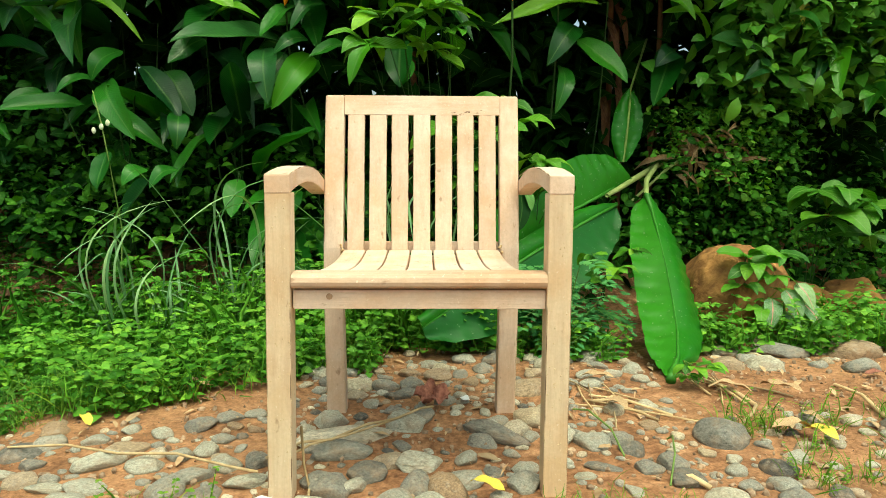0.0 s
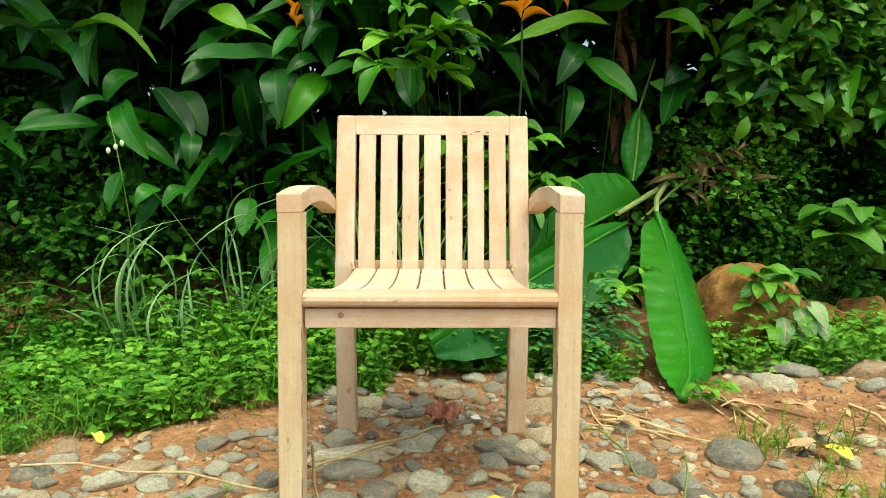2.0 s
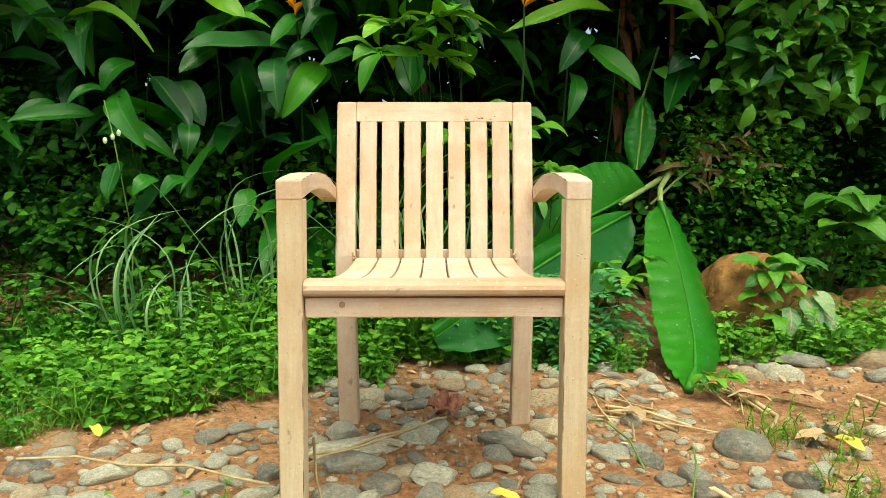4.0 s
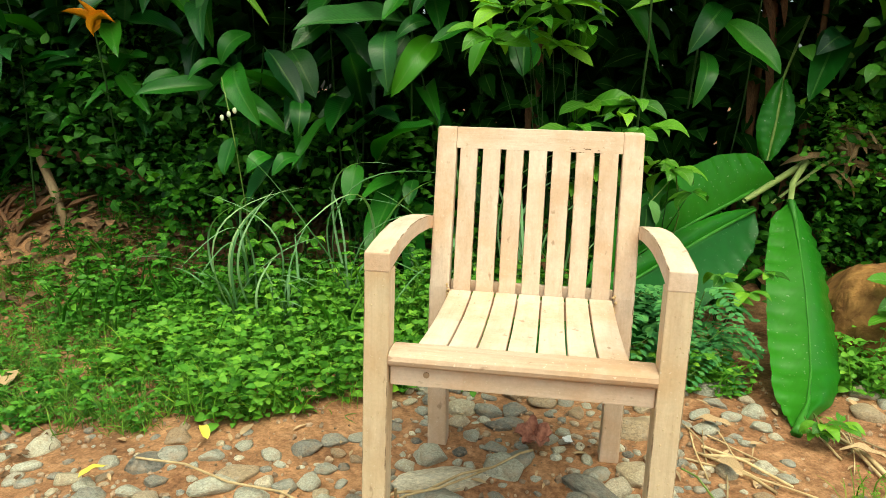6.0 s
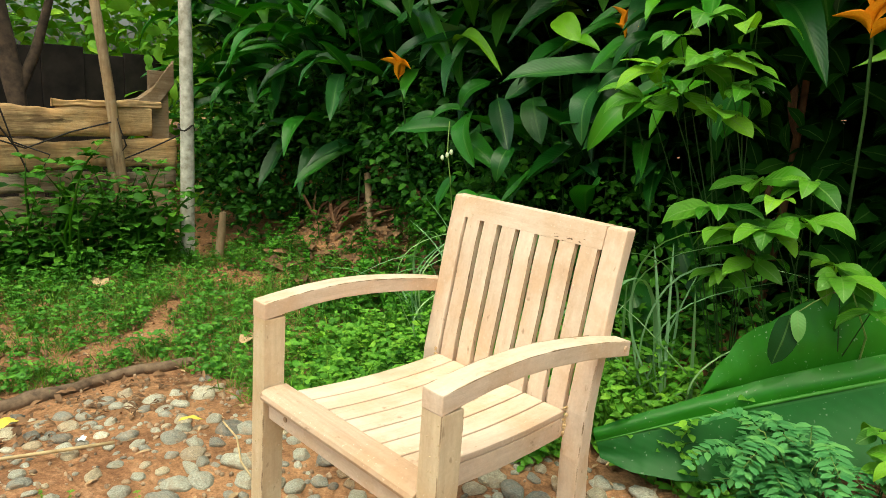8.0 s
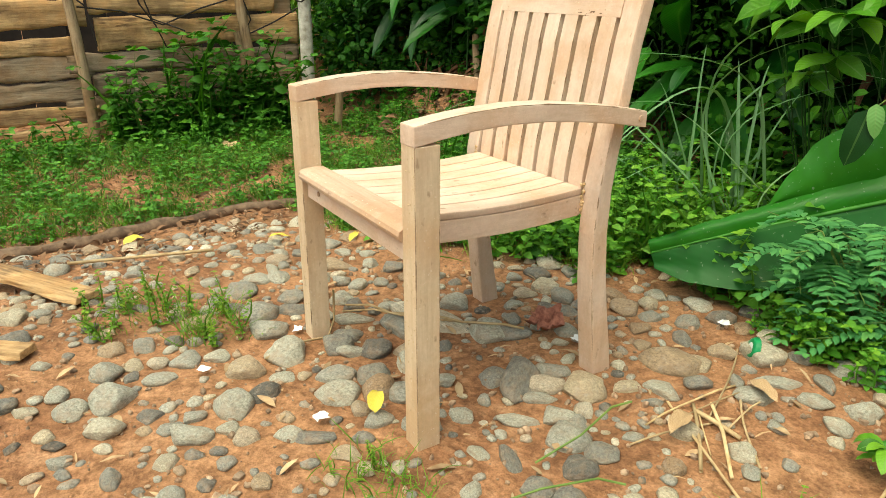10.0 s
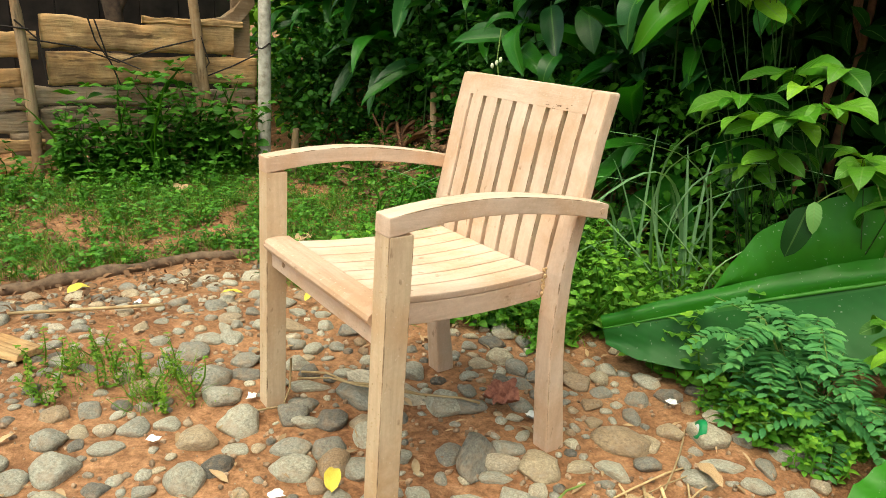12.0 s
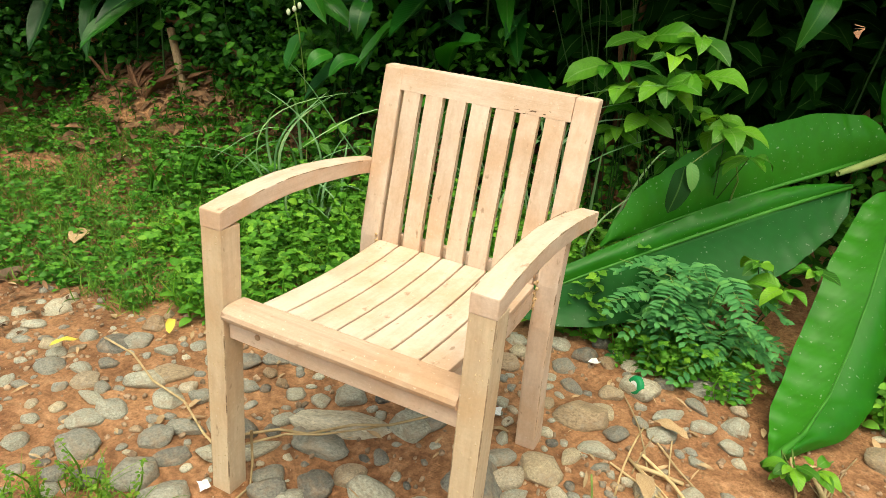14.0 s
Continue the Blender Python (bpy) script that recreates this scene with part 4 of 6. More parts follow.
hero(-1.28, 1.756, 1.137, -1.375, 1.661, 0.993, 0.102, "m")
hero(-1.604, 1.756, 0.946, -1.738, 1.661, 0.907, 0.074, "m")
hero(-0.793, 1.708, 0.602, -0.802, 1.613, 0.439, 0.095, "m")
hero(-0.535, 1.661, 0.554, -0.535, 1.565, 0.459, 0.069, "m")
hero(-1.05, 2.138, 1.461, -1.623, 2.042, 1.48, 0.092, "y")
hero(-1.671, 2.234, 1.28, -2.216, 2.138, 1.433, 0.121, "m")
hero(-1.299, 2.138, 1.328, -1.834, 2.042, 1.308, 0.096, "m")
hero(-0.458, 1.804, 1.117, -0.668, 1.661, 0.888, 0.133, "m")
hero(-0.602, 1.804, 1.146, -0.726, 1.708, 0.926, 0.137, "m")
hero(-1.175, 1.947, 1.079, -1.022, 1.851, 0.869, 0.131, "b")
hero(-1.471, 1.804, 0.841, -1.089, 1.708, 0.716, 0.113, "m")
hero(-2.846, 2.52, 1.375, -3.448, 2.425, 1.566, 0.138, "m")
hero(-3.467, 2.711, 1.519, -4.431, 2.615, 1.71, 0.138, "m")
hero(-0.477, 1.947, 1.308, -0.726, 1.851, 1.251, 0.084, "m")
hero(-5.348, 2.711, 1.251, -4.679, 2.615, 1.146, 0.198, "y")
hero(-0.086, 1.756, 1.117, -0.096, 1.661, 0.984, 0.103, "m")
hero(-3.629, 2.711, 1.691, -3.944, 2.615, 1.815, 0.177, "y")



def random_plant(x, y, count, low, high, size=1.0):
    rng = hedge_rng
    p = heliconia(x, y)
    for q in range(count):
        z = rng.uniform(low, high)
        a = rng.uniform(-2.6, -0.5) if rng.random() < 0.8 else rng.uniform(-3.14, 3.14)
        ln = rng.uniform(0.3, 0.58) * size
        rise = rng.choice((-0.75, -0.5, -0.2, 0.15, 0.5)) + 0.35 * (z - 1.0)
        d = Vector((math.cos(a), math.sin(a), rise)).normalized()
        b = Vector((x, y, z)) + Vector((math.cos(a), math.sin(a), 0)) * rng.uniform(0.02, 0.16)
        key = "y" if rng.random() < (0.01 + 0.26 * smoothstep(1.25, 1.7, z)) * (z > 1.15) * (1.0 if -1.0 < x < 0.3 or x > 1.2 or x < -2.3 else 0.35) else ("b" if rng.random() < (0.3 if x > -0.8 or x < -2.0 else 0.75) else "m")
        add_leaf(p, b, b + d * ln, ln * rng.uniform(0.18, 0.27), key, (rng.uniform(-0.4, 0.4), -0.5, 0.9), rng.random() < (0.1 if x < -0.3 else 0.0))


x = -4.7
while x < 2.7:
    bank = 0.35 * smoothstep(-0.8, -2.2, x) - 0.4 * smoothstep(-2.1, -2.7, x)
    right = smoothstep(-0.1, 0.5, x)
    for row, (y, lo, hi, n) in enumerate(((1.95, 0.3, 1.3, 7), (2.25, 0.6, 1.8, 11), (2.6, 1.0, 2.25, 10))):
        if row == 0 and (right > 0.5 or x < -1.3):
            continue
        lo += 0.45 * right
        if -0.5 < x < 0.4:
            lo = max(lo, 1.3)
            hi = max(hi, 1.6)
        n -= int(3 * right)
        if -2.4 < x < -0.8:
            n -= 3
        if 0.25 < x < 1.3:
            lo, n = max(lo, 1.35), n - 6
            hi = max(hi, 1.75)
        y += 0.12 * right
        random_plant(x + hedge_rng.uniform(-0.1, 0.1), y + bank + hedge_rng.uniform(-0.08, 0.1), n, lo, hi, 1.0 + 0.12 * row)
    if x < -1.3 or x > 1.15:
        random_plant(x + hedge_rng.uniform(-0.1, 0.1), 2.1 + bank * 0.7 + hedge_rng.uniform(-0.08, 0.1), (7 if x < -2.0 else 4) if x < 0 else 5, 0.95 if x < -2.0 else 1.1, 1.75)
    x += 0.27


def cloud(name, label, n, boxes, size, material, seed, droop=0.4, ratio=0.5, cols=3, category="foliage", wide=0.45, clump=0.0):
    """A mass of small leaves filling boxes."""
    rng = np.random.default_rng(seed)
    vol = np.array([np.prod([max(b[i + 3] - b[i], 0.01) for i in range(3)]) * (b[6] if len(b) > 6 else 1) for b in boxes])
    which = rng.choice(len(boxes), n, p=vol / vol.sum())
    B = np.array([b[:6] for b in boxes])[which]
    base = B[:, :3] + rng.random((n, 3)) * (B[:, 3:] - B[:, :3])
    if clump:
        # leaves gather round sprays, with gaps between
        seeds = base[rng.choice(n, max(n // 28, 1), replace=False)]
        base = seeds[rng.integers(0, len(seeds), n)] + rng.normal(0, 1, (n, 3)) * [clump, clump * 0.7, clump * 0.8]
    d = rng.normal(0, 1, (n, 3)) * [1, 1, 0.5] + [0, -0.4, -droop]
    d /= np.linalg.norm(d, axis=1, keepdims=True)
    ln = size * rng.uniform(0.55, 1.35, n)
    face = rng.normal(0, 0.5, (n, 3)) + [0, -0.45, 0.9]
    ob = new(name, mesh_of(name, *scatter(leaf_grid(4, cols, 0.12, 0.3, wide), base, base + d * ln[:, None], face, ln * ratio), material))
    return tagged(ob, label, category, kind="stuff")


# inner and rear leaf masses carry the hedge's shade in their colour
cloud("hedge_depth", "dense foliage deep inside the hedge, shade painted in", 15000,
      [(-3.6, 2.3, 0.2, -0.8, 3.4, 2.4), (-0.8, 2.05, 0.05, 2.8, 3.2, 2.4)], 0.17, deep_shade_mat, 1, 0.5, 0.42)
cloud("hedge_backing", "dense foliage at the back of the hedge, shade painted in", 9000, [(-6.0, 3.1, 0.0, 3.8, 3.9, 3.0)], 0.24, deep_shade_mat, 2, 0.6, 0.55)
cloud("hedge_front", "small-leaved climbers at the hedge foot", 3600,
      [(-2.3, 2.15, 0.35, -1.6, 2.4, 1.2), (-1.7, 1.75, 0.1, -0.4, 2.0, 0.75), (-0.4, 1.7, 0.05, 1.0, 2.0, 0.5)], 0.05, climb_mat, 3, 0.2, 0.6, clump=0.09)
cloud("climber_mass", "tangle of small-leaved climbers over the bank", 4200,
      [(1.05, 1.8, 0.15, 1.75, 2.15, 0.95, 1.6), (1.75, 1.95, 0.15, 2.5, 2.15, 0.8, 0.5), (1.5, 1.75, 0.1, 2.6, 1.9, 0.5, 1.0), (1.3, 1.9, 0.9, 1.9, 2.2, 1.3, 0.35)], 0.04, climb_mat, 4, 0.2, 0.6, clump=0.075)
cloud("bank_creeper", "broad-leaved creeper hanging over the bank", 2600, [(1.35, 1.75, 1.0, 2.4, 1.95, 1.7), (1.25, 1.85, 0.85, 1.6, 2.0, 1.1, 0.5)], 0.092, creeper_mat, 24, 0.5, 0.5, clump=0.11)
# these climbers use the leaf colour with shade painted in
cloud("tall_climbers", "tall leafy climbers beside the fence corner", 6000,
      [(-4.4, 1.62, 0.0, -3.2, 2.4, 0.95), (-3.3, 2.0, 0.3, -1.8, 2.5, 0.95), (-2.4, 1.95, 0.3, -1.2, 2.15, 0.9)], 0.065, climb_shade_mat, 6, 0.2, 0.6, clump=0.1)
# leaf mass out of view, added to keep sky light off the hedge
cloud("hedge_top", "unseen leafy crown added above the hedge to shade it", 8200, [(-3.2, 2.6, 1.95, -0.9, 3.4, 2.7), (-0.9, 1.9, 1.95, 2.9, 3.3, 2.6), (0.3, 1.5, 1.75, 2.0, 2.1, 2.2), (-1.8, 1.6, 1.75, -0.9, 2.3, 2.25)], 0.26, climb_mat, 8, 0.6, 0.35, clump=0.16)
cloud("far_woods", "bright sunlit foliage beyond the fence", 11000,
      [(-9.0, -4.0, 0.6, -7.0, 5.0, 4.0), (-6.8, 1.6, 0.0, -4.3, 4.2, 3.2)], 0.2, far_mat, 7, 0.4, 0.5)

LEAVES["d"] = [mesh_of("leaf", *leaf_grid(12, 5, 0.1, 0.8, 0.4, 0.8, 0.02, 60 + q), dull_yellow) for q in range(5)]
hero(1.643, 1.775, 1.385, 1.623, 1.737, 1.27, 0.043, "d")
dead_stem_mat = plain("dead_stem", (0.05, 0.025, 0.013), (0.17, 0.085, 0.04), 14, 0.9, 0.5)
for x0, y0, top, lean in ((0.84, 2.12, 1.7, 0.05), (0.95, 2.16, 1.8, -0.04), (1.05, 2.1, 1.5, 0.08), (1.2, 2.15, 0.95, 0.02), (-0.1, 2.2, 1.5, 0.03)):
    z0 = ground_z(x0, y0)
    st = empty("dead_stalk", (x0, y0, z0), "withered brown stalk standing inside the hedge", "stalk", "dead stalks")
    child("stem", tube(bend((0, 0, -0.03), (lean, 0.02, top - z0), 0.03, 8, (1, 0, 0)), [0.022 - 0.0015 * q for q in range(8)], 7, "stem", dead_stem_mat), st)
    for q in range(3):
        b = Vector((lean * q / 3, -0.01, (0.4 + 0.2 * q) * top - z0))
        child("husk", mesh_of("husk", *leaf_grid(6, 3, 0.1, 0.8, 0.3, 0.6), dead_stem_mat), st, frame_of(b, b + Vector((0.05 * (q - 1), -0.05, -0.22)), (0, -1, 0.2), 0.035))

# ---- heliconia flowers ----


def flower(x, y, z, up, tilt, size=0.12):
    f = empty("heliconia_flower", (x, y, z), "orange-yellow heliconia bloom with pointed bracts", "flower", "heliconia blooms")
    rng = random.Random(int(x * 100) + 7)
    for q in range(6):
        a = tilt + (q - 2.5) * 0.42
        side = 1 if q % 2 else -1
        d = Vector((math.sin(a) * side * 0.9 + 0.15 * tilt, -0.35 + 0.2 * q / 6, math.cos(a) * 0.75 * up)).normalized()
        b = Vector((0, 0, q * 0.012))
        child("bract", mesh_of("bract", *leaf_grid(6, 5, 0.12, 2.2, 0.3, 0.9, 0, q), orange_mat), f, frame_of(b, b + d * size * rng.uniform(0.75, 1.2), (0, -0.3, 1), size * 0.15))
    child("stalk", tube([(0.0, 0.12, -0.55), (0.01, 0.05, -0.2), (0, 0, 0.07)], [0.005, 0.005, 0.004], 5, "stalk", dark_stem), f)


flower(-2.117, 1.9, 1.12, 1, 0.5, 0.15)
flower(0.344, 1.489, 1.299, 1, -0.4, 0.13)
flower(0.573, 1.756, 1.423, 1, 0.6, 0.13)
flower(-0.592, 1.756, 1.328, 1, 0.0, 0.08)
flower(-3.438, 2.806, 1.414, 1, 0.2, 0.12)
flower(-2.769, 2.615, 1.461, 1, -0.2, 0.12)

# ---- banana leaves ----


def half_blade(name, mid, side, width, material, parent, n=40, m=8, sag=0.0, notch=0.0, seed=0, label=""):
    """Half of a banana leaf: from its rib outwards along side."""
    P = [Vector(p) for p in mid]
    V, U, F = [], [], []
    sd = Vector(side).normalized()
    for i in range(n + 1):
        s = i / n
        q = s * (len(P) - 1)
        k = min(int(q), len(P) - 2)
        c = P[k].lerp(P[k + 1], q - k)
        ax = (P[k + 1] - P[k]).normalized()
        nr = ax.cross(sd).normalized()
        w = width(s) * (1 - notch * max(0.0, noise.noise((s * 9, seed, 0.5))))
        for j in range(m + 1):
            u = j / m
            rip = 0.006 * math.sin(s * 95 + seed + u * 2.0) * u + 0.008 * noise.noise((s * 5, u * 2, seed))
            V.append(c + sd * (w * u) + nr * (rip + 0.02 * math.sin(u * 3.14) * 0.6) + Vector((0, 0, -sag * u * u)))
            U.append((0.5 + 0.5 * u, s))
    for i in range(n):
        for j in range(m):
            a = i * (m + 1) + j
            F.append((a, a + 1, a + m + 2, a + m + 1))
    return child(name, mesh_of(name, V, F, U, material), parent, Matrix.Translation(-parent.location), label)


banana_stem = plain("banana_midrib", (0.03, 0.16, 0.012), (0.06, 0.22, 0.025), 20, 0.45)


def build_banana():
    big = empty("fallen_banana_leaf", (0.8, 1.73, 0.3), "large fallen green banana leaf with thick pale stalk", "leaf", "cut banana leaves")
    inv = Matrix.Translation(-big.location)
    mid = bend((0.17, 1.19, 0.268), (0.92, 1.78, 0.6), 0.015, 9)
    crest = [(0.0, 0.004), (0.05, 0.06), (0.14, 0.14), (0.3, 0.19), (0.5, 0.208), (0.75, 0.195), (0.92, 0.15), (0.97, 0.09), (1.0, 0.006)]
    half_blade("upper_blade", mid, (-0.38, -0.08, 0.92), lambda s: interp(crest, s), banana_mat, big, 52, 8, 0.0, 0.1, 3)
    child("midrib", tube(mid[:-1], [0.002, 0.003, 0.004, 0.005, 0.006, 0.007, 0.008, 0.009], 8, "midrib", banana_stem), big, inv)
    child("stalk", tube([(0.77, 1.61, 0.538), (0.83, 1.68, 0.56), (0.95, 1.81, 0.61), (1.11, 1.98, 0.675), (1.27, 2.1, 0.77)], [0.009, 0.012, 0.013, 0.015, 0.017], 8, "stalk", pale_stem), big, inv, "pale green cut stalk")
    low = empty("drooping_banana_leaf", (0.1, 0.95, 0.0), "torn dark green banana leaf lying folded beside stones", "leaf", "cut banana leaves")
    inv = Matrix.Translation(-low.location)
    mid = bend((0.0, 0.935, 0.125), (0.82, 1.64, 0.5), 0.015, 9)
    half_blade("upper_blade", mid, (-0.3, 0.12, 0.45), lambda s: 0.075 * (0.25 + s) ** 0.6 * (1 - s ** 5) + 0.006, banana_mat, low, 40, 6, 0, 0.1, 5)
    hem = [(0.0, 0.045), (0.06, 0.1), (0.16, 0.15), (0.35, 0.2), (0.55, 0.215), (0.75, 0.19), (0.9, 0.13), (0.97, 0.07), (1.0, 0.004)]
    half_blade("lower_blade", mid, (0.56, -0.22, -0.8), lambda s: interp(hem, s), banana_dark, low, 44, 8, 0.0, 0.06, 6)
    child("midrib", tube(mid, [0.003, 0.004, 0.005, 0.006, 0.006, 0.007, 0.007, 0.008, 0.009], 6, "midrib", banana_stem), low, inv)
    front = empty("hanging_banana_leaf", (0.74, 0.77, 0.0), "long ribbed green banana leaf bent down to the ground", "leaf", "cut banana leaves")
    inv = Matrix.Translation(-front.location)
    mid = [Vector(p) for p in ((0.945, 1.64, 0.545), (0.942, 1.54, 0.475), (0.932, 1.42, 0.385), (0.918, 1.28, 0.285), (0.897, 1.14, 0.185), (0.868, 1.0, 0.1), (0.825, 0.87, 0.045), (0.77, 0.765, 0.018))]
    near_edge = [(0.0, 0.004), (0.06, 0.05), (0.12, 0.085), (0.35, 0.124), (0.6, 0.128), (0.8, 0.105), (0.92, 0.05), (1.0, 0.012)]
    far_edge = [(0.0, 0.004), (0.06, 0.05), (0.15, 0.09), (0.35, 0.125), (0.6, 0.14), (0.78, 0.14), (0.86, 0.12), (0.92, 0.05), (1.0, 0.012)]
    half_blade("blade_half", mid, (-0.92, 0.06, 0.03), lambda s: interp(near_edge, s), banana_mat, front, 46, 8, 0.012, 0.03, 8)
    half_blade("blade_half", mid, (0.8, 0.55, -0.05), lambda s: interp(far_edge, s), banana_mat, front, 46, 8, 0.02, 0.06, 11)
    child("midrib", tube(mid + [Vector((0.755, 0.735, 0.008))], [0.012, 0.008, 0.004, 0.003, 0.003, 0.003, 0.006, 0.012, 0.016], 8, "midrib", banana_stem), front, inv)
    child("stalk", tube([(0.942, 1.63, 0.542), (0.97, 1.72, 0.6), (1.07, 1.9, 0.67)], [0.011, 0.012, 0.013], 7, "stalk", pale_stem), front, inv)
    up = empty("upright_banana_leaf", (0.98, 2.0, 0.3), "narrow upright green leaf with pale midrib", "leaf")
    inv = Matrix.Translation(-up.location)
    mid = bend((0.88, 1.78, 0.68), (0.925, 1.86, 1.0), 0.02, 7, (0, -1, 0))
    for s in (-1, 1):
        half_blade("blade_half", mid, (s, 0.12, 0.0), lambda t: 0.07 * math.sin(0.12 + 2.9 * t) ** 0.7, banana_mat, up, 24, 5, 0, 0.05, 14 + s)
    child("midrib", tube(mid + [Vector((1.05, 2.05, 1.26))], 0.006, 6, "midrib", stem_mat), up, inv)


build_banana()

# ---- shrubs and grasses ----
SHRUB = [mesh_of("leaf", *leaf_grid(8, 5, 0.06 + 0.05 * q, 0.4, 0.42, 0.8, 0.015, 70 + q), shrub_mat) for q in range(4)]

SHRUB2 = [mesh_of("leaf", *leaf_grid(8, 5, 0.06 + 0.05 * q, 0.4, 0.42, 0.8, 0.02, 80 + q), shrub_deep) for q in range(4)]


def shrub(root, whorls, label, seed, size=0.11, young=0.6):
    """A thin-stemmed shrub: a whorl of leaves at the end of each twig."""
    rng = random.Random(seed)
    root = Vector((*root, ground_z(*root)))
    p = empty("shrub", root, label, "shrub")
    inv = Matrix.Translation(-root)
    for w in whorls:
        w = Vector(w)
        mid = root.lerp(w, 0.55) + Vector((0.05 * math.sin(w.x * 31), 0.05, 0.03))
        child("twig", tube([root - root, mid - root, w - root], [0.0032, 0.002, 0.0012], 5, "twig", stem_mat if size < 0.07 else dark_stem), p)
        n = rng.randint(5, 8)
        for q in range(n):
            a = 6.283 * q / n + rng.uniform(-0.4, 0.4)
            d = Vector((math.cos(a), math.sin(a) - 0.35, rng.uniform(-0.75, 0.1))).normalized()
            ln = size * rng.uniform(0.5, 1.35)
            child("leaf", (SHRUB if rng.random() < young else SHRUB2)[rng.randrange(4)], p, inv @ frame_of(w + d * 0.01, w + d * ln, (rng.uniform(-0.5, 0.5), -0.4 + rng.uniform(-0.5, 0.4), 1), ln * rng.uniform(0.38, 0.54)))
    return p


shrub((0.1, 1.58), [(-0.07, 1.28, 1.13), (0, 1.24, 1.21), (0.07, 1.26, 1.23), (-0.16, 1.3, 1.2), (-0.1, 1.28, 1.29), (0.1, 1.3, 1.15), (-0.2, 1.32, 1.1), (0.04, 1.32, 1.08), (-0.03, 1.3, 1.35), (0.12, 1.29, 1.31)],
      "bright green young shrub in front of the hedge", 3, 0.13, 0.9)
shrub((0.35, 1.46), [(0.08, 1.28, 0.81), (0.17, 1.26, 0.75), (0.26, 1.28, 0.77), (0.34, 1.26, 0.81), (0.25, 1.3, 0.85), (0.2, 1.32, 0.67), (0.3, 1.38, 0.91), (0.44, 1.3, 0.68), (0.52, 1.34, 0.6), (0.12, 1.36, 0.61), (0.15, 1.4, 0.89), (0.4, 1.38, 0.69)],
      "bright green broad-leaved shrub above the banana leaves", 5, 0.125, 0.6)
shrub((0.62, 1.3), [(0.62, 1.2, 0.34), (0.7, 1.16, 0.3), (0.66, 1.22, 0.25), (0.76, 1.2, 0.36)], "small leafy shrub between the banana leaves", 9, 0.08)
shrub((1.27, 1.32), [(1.25, 1.27, 0.3), (1.2, 1.26, 0.22), (1.32, 1.26, 0.26), (1.27, 1.25, 0.14), (1.35, 1.3, 0.34), (1.22, 1.28, 0.33)], "leafy weed growing before the boulder", 11, 0.1, 0.8)
shrub((0.83, 0.72), [(0.8, 0.69, 0.07), (0.85, 0.72, 0.06), (0.79, 0.7, 0.04)], "small green seedling beside the hanging leaf", 13, 0.055)
shrub((-1.25, 1.62), [(-1.35, 1.6, 0.42), (-1.2, 1.58, 0.38), (-1.05, 1.55, 0.36), (-1.15, 1.5, 0.28), (-0.95, 1.55, 0.3)], "low leafy shrub at the hedge foot", 15, 0.07)
shrub((1.72, 1.75), [(1.66, 1.6, 0.57), (1.76, 1.6, 0.55), (1.7, 1.58, 0.46), (1.86, 1.62, 0.49), (1.92, 1.62, 0.38)], "broad heart-leaved climber on the bank", 17, 0.16, 0.0)

hanging = shrub((0.45, 1.5), [], "thin twig with one dark and one pale hanging leaf", 23)
dark_leaf = leaf_material("dark_leaf", (0.006, 0.03, 0.006), (0.012, 0.05, 0.01), False, 0.5, 0.1, glow=0.05, spec=0.1)
hi = Matrix.Translation(-hanging.location)
child("leaf", mesh_of("leaf", *leaf_grid(8, 5, 0.05, 0.4, 0.4, 0.6), dark_leaf), hanging, hi @ frame_of((0.36, 1.235, 0.56), (0.345, 1.2, 0.42), (0.5, -0.8, 0.2), 0.07), "dark hanging leaf")
child("leaf", mesh_of("leaf", *leaf_grid(8, 5, 0.08, 0.4, 0.4, 0.7), weed_pale), hanging, hi @ frame_of((0.372, 1.235, 0.575), (0.395, 1.215, 0.495), (0.4, -0.8, 0.3), 0.038), "pale young hanging leaf")
child("twig", tube([Vector(q) - hanging.location for q in ((0.45, 1.5, 0.05), (0.5, 1.42, 0.5), (0.46, 1.32, 0.66), (0.4, 1.255, 0.6), (0.365, 1.235, 0.56))], [0.004, 0.003, 0.002, 0.002, 0.0015], 5, "twig", stem_mat), hanging)

BLADE = [mesh_of("blade", *leaf_grid(14, 3, 0.1 + 0.12 * q, 0.6, 0.3, 0.5, 0.0, 90 + q, 0.02), lemon_mat) for q in range(4)]


def lemongrass(x, y, count, reach, seed, broad=1.0):
    rng = random.Random(seed)
    z = ground_z(x, y)
    p = empty("lemongrass_clump", (x, y, z), "arching grey-green lemongrass clump at the hedge foot", "grass")
    for q in range(count):
        a = rng.uniform(0, 6.283)
        r = rng.uniform(0.15, 0.6) * reach
        h = rng.uniform(0.3, 0.95) * reach * (1.2 - r / reach)
        b = Vector((rng.uniform(-0.06, 0.06), rng.uniform(-0.06, 0.06), 0))
        child("blade", BLADE[rng.randrange(4)], p, frame_of(b, b + Vector((r * math.cos(a), r * math.sin(a) - 0.05, h)), (-math.cos(a) * 0.3, -math.sin(a) * 0.3 - 0.2, 1), broad * rng.uniform(0.012, 0.022)))


lemongrass(-0.06, 1.36, 9, 1.05, 1, 0.75)
lemongrass(-1.15, 1.36, 16, 0.75, 2, 0.65)
lemongrass(-0.7, 1.42, 12, 0.95, 3, 0.6)
lemongrass(-0.95, 1.28, 11, 0.6, 4, 0.6)
lemongrass(0.14, 1.38, 7, 0.85, 5, 0.75)
lemongrass(-0.3, 1.42, 8, 0.8, 6, 0.55)


